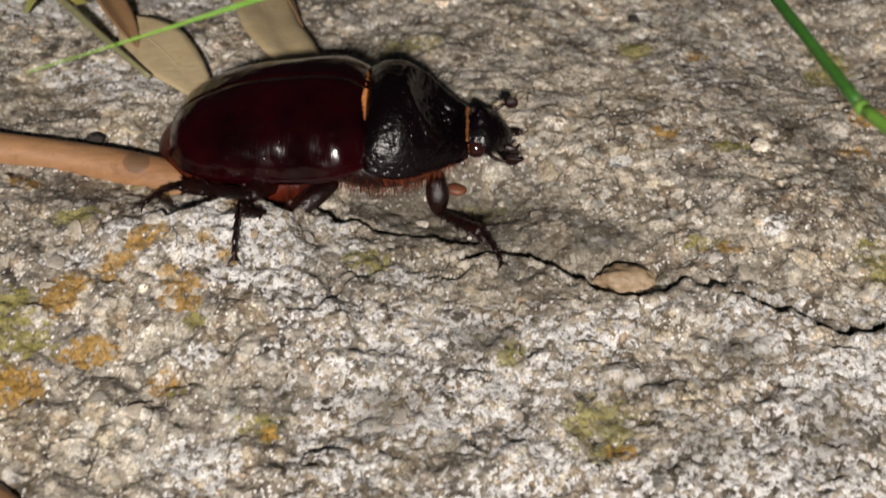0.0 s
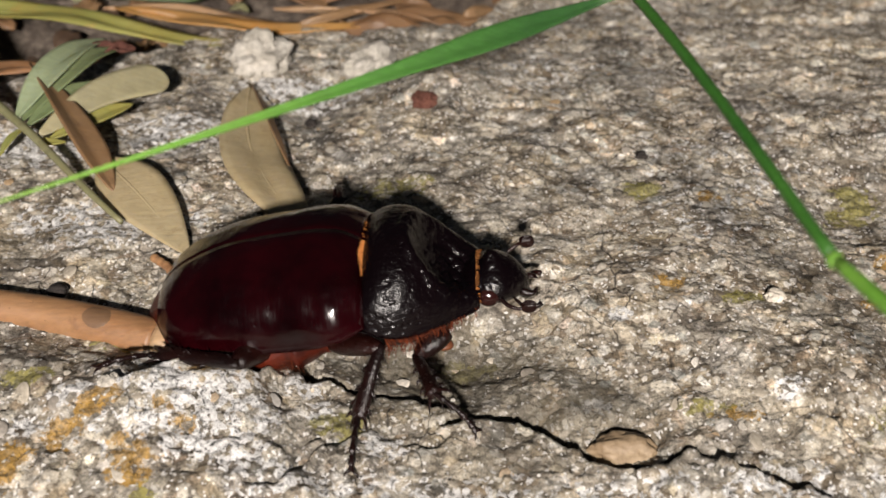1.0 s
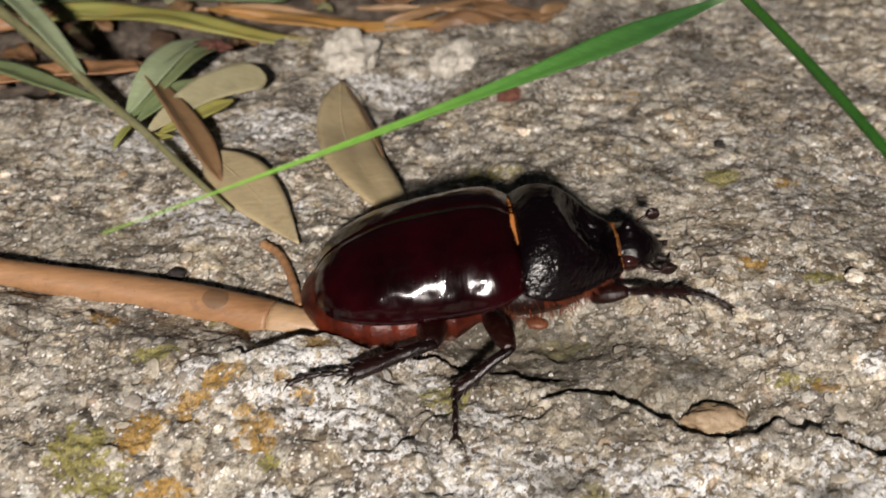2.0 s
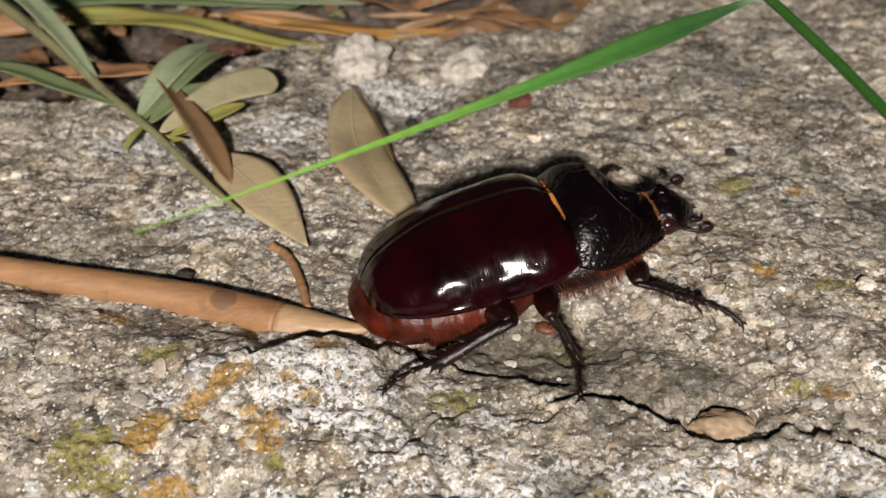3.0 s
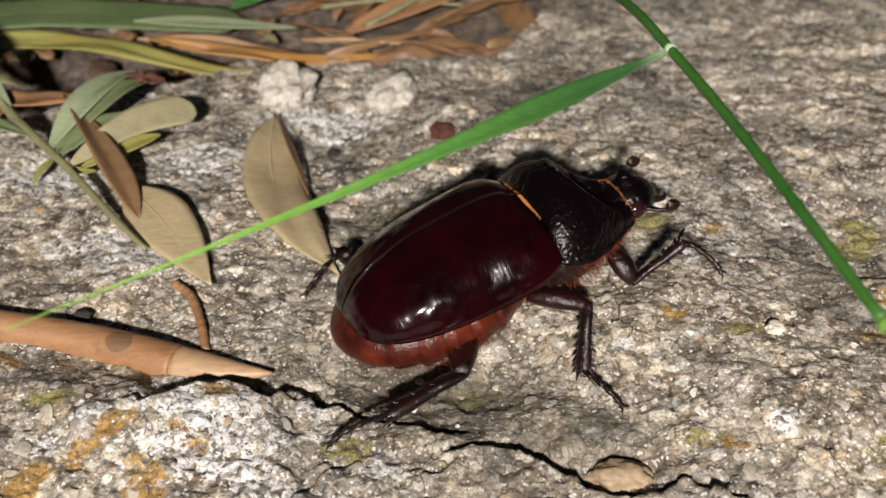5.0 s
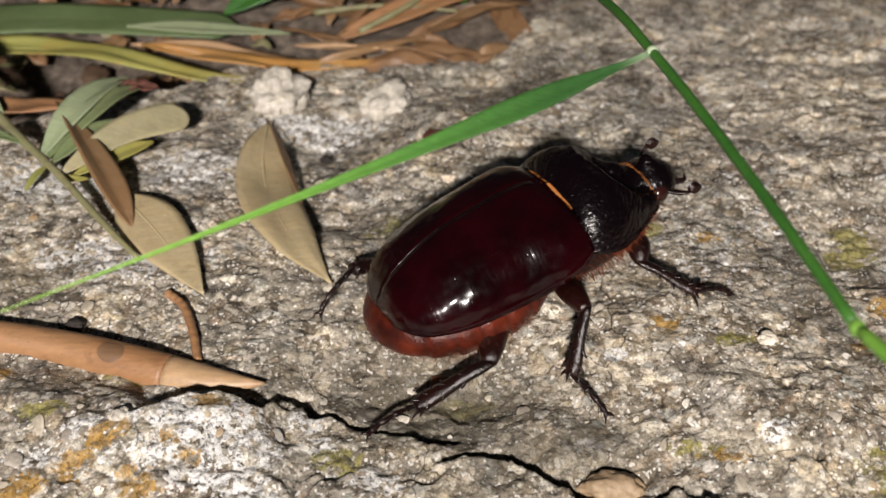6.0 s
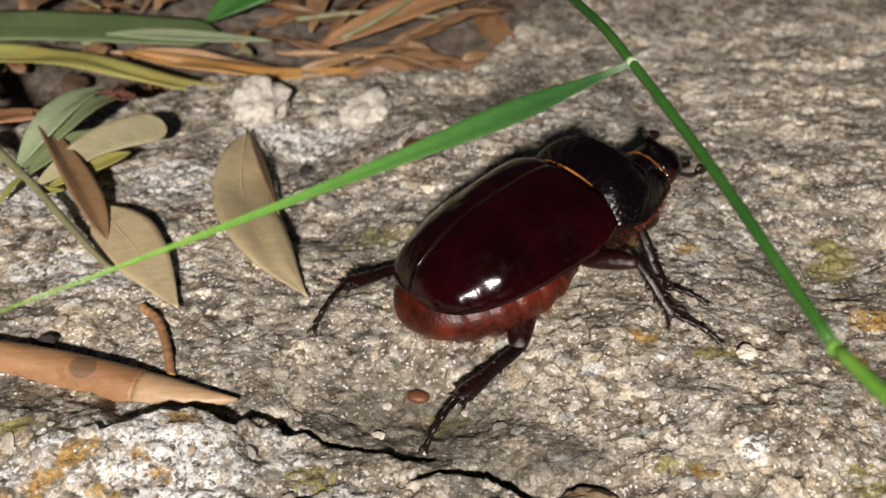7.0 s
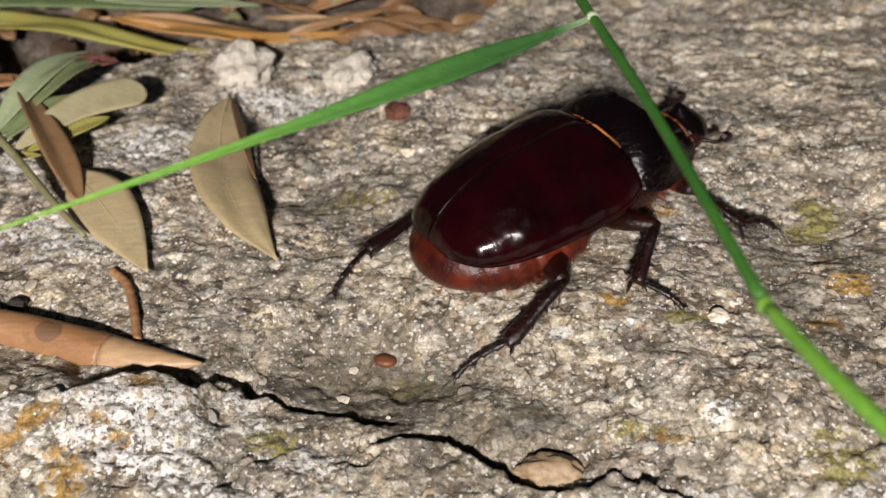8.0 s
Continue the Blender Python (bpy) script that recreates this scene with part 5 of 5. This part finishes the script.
def build_grass():
    root = (0.6, 7.0, -0.9)
    plant = empty_thing("grass_plant", "fresh green grass stalk with one long leaf arching over the rock", "grass", root)
    off = Vector(root)

    def rel(points):
        return [Vector(p) - off for p in points]
    joint, knot = (2.07, -0.39, 3.08), (2.8, -3.97, 3.48)
    part("stalk", tube(rel([(0.5, 7.3, -2.2), (0.75, 6.3, 0.1), (1.35, 3.4, 1.9), (1.83, 0.9, 2.78), joint, (2.42, -2.1, 3.32), knot]), lambda u: 0.046 - 0.004 * u, 60, 8), GRASS, plant)
    part("leaf_sheath", tube(rel([knot, (3.0, -4.55, 3.6), (3.3, -5.15, 3.66), (3.9, -6.0, 3.5), (4.6, -6.8, 3.1)]), lambda u: 0.044 + 0.01 * math.sin(u * 3.1), 20, 8), SHEATH, plant, "pale green leaf sheath")
    part("node", blob(Vector(knot) - off, (0.054, 0.066, 0.054), 8, 10), SHEATH, plant, "pale green node of the stalk")
    part("node", blob(Vector(joint) - off, (0.058, 0.065, 0.058), 8, 10), COLLAR, plant, "whitish collar where the leaf joins the stalk")
    mid, tip = Vector((-0.06, -2.21, 3.40)), Vector((-2.76, -3.61, 3.28))
    spine = [Vector(joint) * (1 - s) ** 2 + 2 * s * (1 - s) * mid + s * s * tip - off for s in [k / 8 for k in range(9)]]
    part("leaf", shell(leaf_rows(spine, lambda u: 0.026 + 0.069 * float(step(0.03, 0.25, u)) if u < 0.29 else 0.095 * (1 - (u - 0.29) / 0.71) ** 1.2 * (0.5 + 0.5 * math.exp(-(u - 0.29) * 5)) + 0.002, fold=0.25, tilt=30, n=50, m=7), 0.014), BLADE, plant, "long narrow green leaf")
    return plant


def build_crumbs():
    for name, label, cat, at, semi, mat, seed in (
        ("seed", "smooth red-brown seed lying on the rock", "seed", (0.37, -1.43), (0.11, 0.07, 0.05), SEED, 1),
        ("bark_crumb", "dark red crumb of bark on the rock", "crumb", (0.25, 2.62), (0.15, 0.13, 0.10), CRUMB, 2),
        ("soil_crumb", "small black crumb on the rock", "crumb", (-1.10, 2.55), (0.07, 0.06, 0.05), SPECK, 3),
        ("soil_crumb", "small black crumb on the rock", "crumb", (2.62, 1.35), (0.06, 0.055, 0.05), SPECK, 4),
        ("soil_crumb", "small black crumb on the rock", "crumb", (-3.25, -0.86), (0.09, 0.08, 0.07), SPECK, 5),
        ("pebble", "smooth tan pebble wedged in the rock's crack", "pebble", (1.86, -2.83), (0.27, 0.16, 0.13), PEBBLE, 6),
        ("pale_stone", "pale rough stone lying on the rock", "stone", (-1.80, 3.86), (0.36, 0.36, 0.28), PALE, 7),
        ("pale_stone", "pale rough stone lying on the rock", "stone", (-0.42, 3.70), (0.25, 0.40, 0.20), PALE, 8),
        ("pebble", "small white pebble on the rock", "pebble", (3.44, -1.22), (0.095, 0.085, 0.06), CREAM, 9),
        ("pebble", "small white pebble on the rock", "pebble", (-2.45, -2.3), (0.09, 0.07, 0.05), PALE, 10),
    ):
        z = float(rock_height(at[0], at[1])) + semi[2] * (0.2 if "white" in label else 0.5)
        ob = new(name, mesh_of(name, lump((0, 0, 0), semi, seed, 0.06 if "smooth red" in label else 0.42 if "rough" in label else 0.3, 30, 44, 2.1 if "rough" in label else 1.6), mat))
        ob.location = [v * CM for v in (*at, z)]
        ob.rotation_euler = (0, 0, seed * 0.7 if seed > 6 else -0.15)
        tagged(ob, label, cat)


build_leaves()
build_litter()
grass = build_grass()
build_crumbs()


def build_grains():
    """Coarse mineral grains that stand out of the rock's face."""
    n = Nodes("mineral_grain", 0.6)
    c = n.ramp(n.random(), [(0.0, (0.32, 0.30, 0.27)), (0.15, (0.34, 0.30, 0.25)), (0.4, (0.42, 0.37, 0.29)), (0.7, (0.52, 0.47, 0.39)), (0.9, (0.68, 0.65, 0.58)), (1.0, (0.42, 0.29, 0.16))])
    c = n.mix(1.0, c, n.ramp(n.noise(120, 5, 0.65), [(0.32, 0.6), (0.65, 1.15)]), "MULTIPLY")
    mat = n.done(c, n.noise(150, 5, 0.65), 0.00002)
    shapes = [mesh_of("grain", lump((0, 0, 0), (1, 1, 0.7), 30 + k, 0.28, 6, 9, 1.2), mat) for k in range(9)]
    rng = random.Random(12)
    for k in range(300):
        x, y = rng.uniform(-4.2, 5.0), rng.uniform(-4.6, 4.0)
        r = 0.025 + 0.06 * rng.random() ** 2.0
        ob = new("grain", rng.choice(shapes))
        ob.parent = rock
        ob.location = (x * CM, y * CM, (float(rock_height(x, y)) - r * 0.12) * CM)
        ob.rotation_euler = (rng.uniform(-0.3, 0.3), rng.uniform(-0.3, 0.3), rng.uniform(0, 6.28))
        ob.scale = (r * rng.uniform(0.8, 1.5), r, r * rng.uniform(0.2, 0.35))


build_grains()

# ---- what moves ----
BODY = [
    (0, -0.897, -1.143, -0.195, -4.121, 3.183, -6.7),
    (0.5, -0.807, -1, -0.225, -3.752, 0.964, -6),
    (1, -0.618, -1.266, -0.132, -2.841, 7.214, -5.5),
    (1.5, -0.343, -1.229, -0.154, -0.49, 9.065, -7.2),
    (2, -0.23, -1.278, -0.073, 4.269, 4.163, -10),
    (3.5, 0.318, -1.006, 0.019, 20.185, 6.438, -14.041),
    (4, 0.511, -0.99, 0.056, 23.933, 8.139, -14.763),
    (4.5, 0.696, -0.861, 0.1, 24.481, 7.439, -14.685),
    (6, 1.208, -0.38, 0.163, 28.248, 8.484, -8.738),
    (6.5, 1.435, -0.083, 0.112, 30.425, 5.573, -11.319),
    (7, 1.67, 0.051, 0.088, 34.401, 4.861, -15.299),
    (7.5, 1.814, 0.144, 0.125, 31.231, 5.636, -9.58),
    (8, 2.097, 0.204, 0.063, 33.694, 1.044, -8.718),
]
SWAY = [
    (0, 0.67, 1.14, -0.73),
    (0.5, 0.96, 0.50, -0.81),
    (1, 0.32, -0.23, -1.31),
    (1.5, 0.09, 0.59, -0.16),
    (2, 0.63, -0.11, -0.15),
    (3.5, 0.62, -0.23, 1.16),
    (4, -0.97, -1.06, -0.56),
    (4.5, 1.71, -1.02, 2.07),
    (6, 0.99, -0.81, 1.02),
    (6.5, 0.76, -0.66, 1.01),
    (7, 0.79, -0.20, 1.00),
    (7.5, -0.02, 0.55, 0.61),
    (8, 0.54, 0.82, 0.46),
]


def body_at(t):
    v = [eased([(r[0], r[k]) for r in BODY], t) for k in range(1, 7)]
    return pose(v[0] * CM, v[1] * CM, v[2] * CM, v[5], -v[4], v[3])


def foot_at(way, t):
    i = max(k for k in range(len(way)) if way[k][0] <= t + 1e-6)
    a, b = way[i], way[min(i + 1, len(way) - 1)]
    s = 0 if b[0] == a[0] else (t - a[0]) / (b[0] - a[0])
    s = s * s * (3 - 2 * s)
    x, y, lift = (a[k] + (b[k] - a[k]) * s for k in (1, 2, 3))
    if a[3] == 0 and b[3] == 0 and math.hypot(b[1] - a[1], b[2] - a[2]) > 0.3:
        lift += 0.25 * math.sin(math.pi * s)
    return Vector((x, y, float(rock_height(x, y)) + lift + 0.02)) * CM


def aimed(at, way, up):
    x = way.normalized()
    y = up.cross(x).normalized()
    return Matrix.Translation(at) @ Matrix((x, y, x.cross(y))).transposed().to_4x4()


def bent(bends, t, k):
    """The way from hip to knee (k = 1) or from toe to ankle (k = 4) at a time."""
    if len(bends) == 1:
        return Vector(bends[0][k : k + 3])
    t = max(bends[0][0] + 1e-4, min(t, bends[-1][0] - 1e-4))
    return Vector([float(np.interp(t, [r[0] for r in bends], [r[k + i] for r in bends])) for i in range(3)])


def leg_pose(body, leg, foot, bends, t):
    hip, lf, lt, ls, _ = leg
    hip, tip = Vector(hip) * CM, body.inverted() @ foot
    lf, lt, ls = lf * CM, lt * CM, ls * CM
    ankle = tip + bent(bends, t, 4).normalized() * ls
    high = body @ ankle
    ankle += Vector((0, 0, max(0.0, float(rock_height(high.x / CM, high.y / CM)) * CM + 0.0012 - high.z)))
    gap = ankle - hip
    d = min(max(gap.length, abs(lf - lt) * 1.05), (lf + lt) * 0.995)
    g = gap.normalized()
    ankle = hip + g * d
    a = math.acos(max(-1, min(1, (lf * lf + d * d - lt * lt) / (2 * lf * d))))
    pole = bent(bends, t, 1)
    up = (pole - g * g.dot(pole)).normalized()
    knee = hip + (g * math.cos(a) + up * math.sin(a)) * lf
    thigh = aimed(hip, knee - hip, Vector((0, 0, 1)))
    shin = aimed(knee, ankle - knee, Vector((0, 0, 1)))
    toe = aimed(ankle, tip - ankle, Vector((0, 0, 1)))
    return thigh, thigh.inverted() @ shin, thigh.inverted() @ toe


def motions():
    times = [k / 10 for k in range(81)]
    bodies = {t: body_at(t) for t in times}
    walk(beetle, [(t, bodies[t]) for t in times])
    for name, (leg, way, bends) in LEGS.items():
        poses = [(t, *leg_pose(bodies[t] @ Matrix.Scale(beetle.scale.x, 4), leg, foot_at(way, t), bends, t)) for t in times]
        for k, ob in enumerate(legs[name]):
            walk(ob, [(row[0], row[k + 1]) for row in poses])
    walk(grass, [(t, pose(0.006, 0.07, -0.009, a, b, c)) for t, a, b, c in SWAY])


motions()
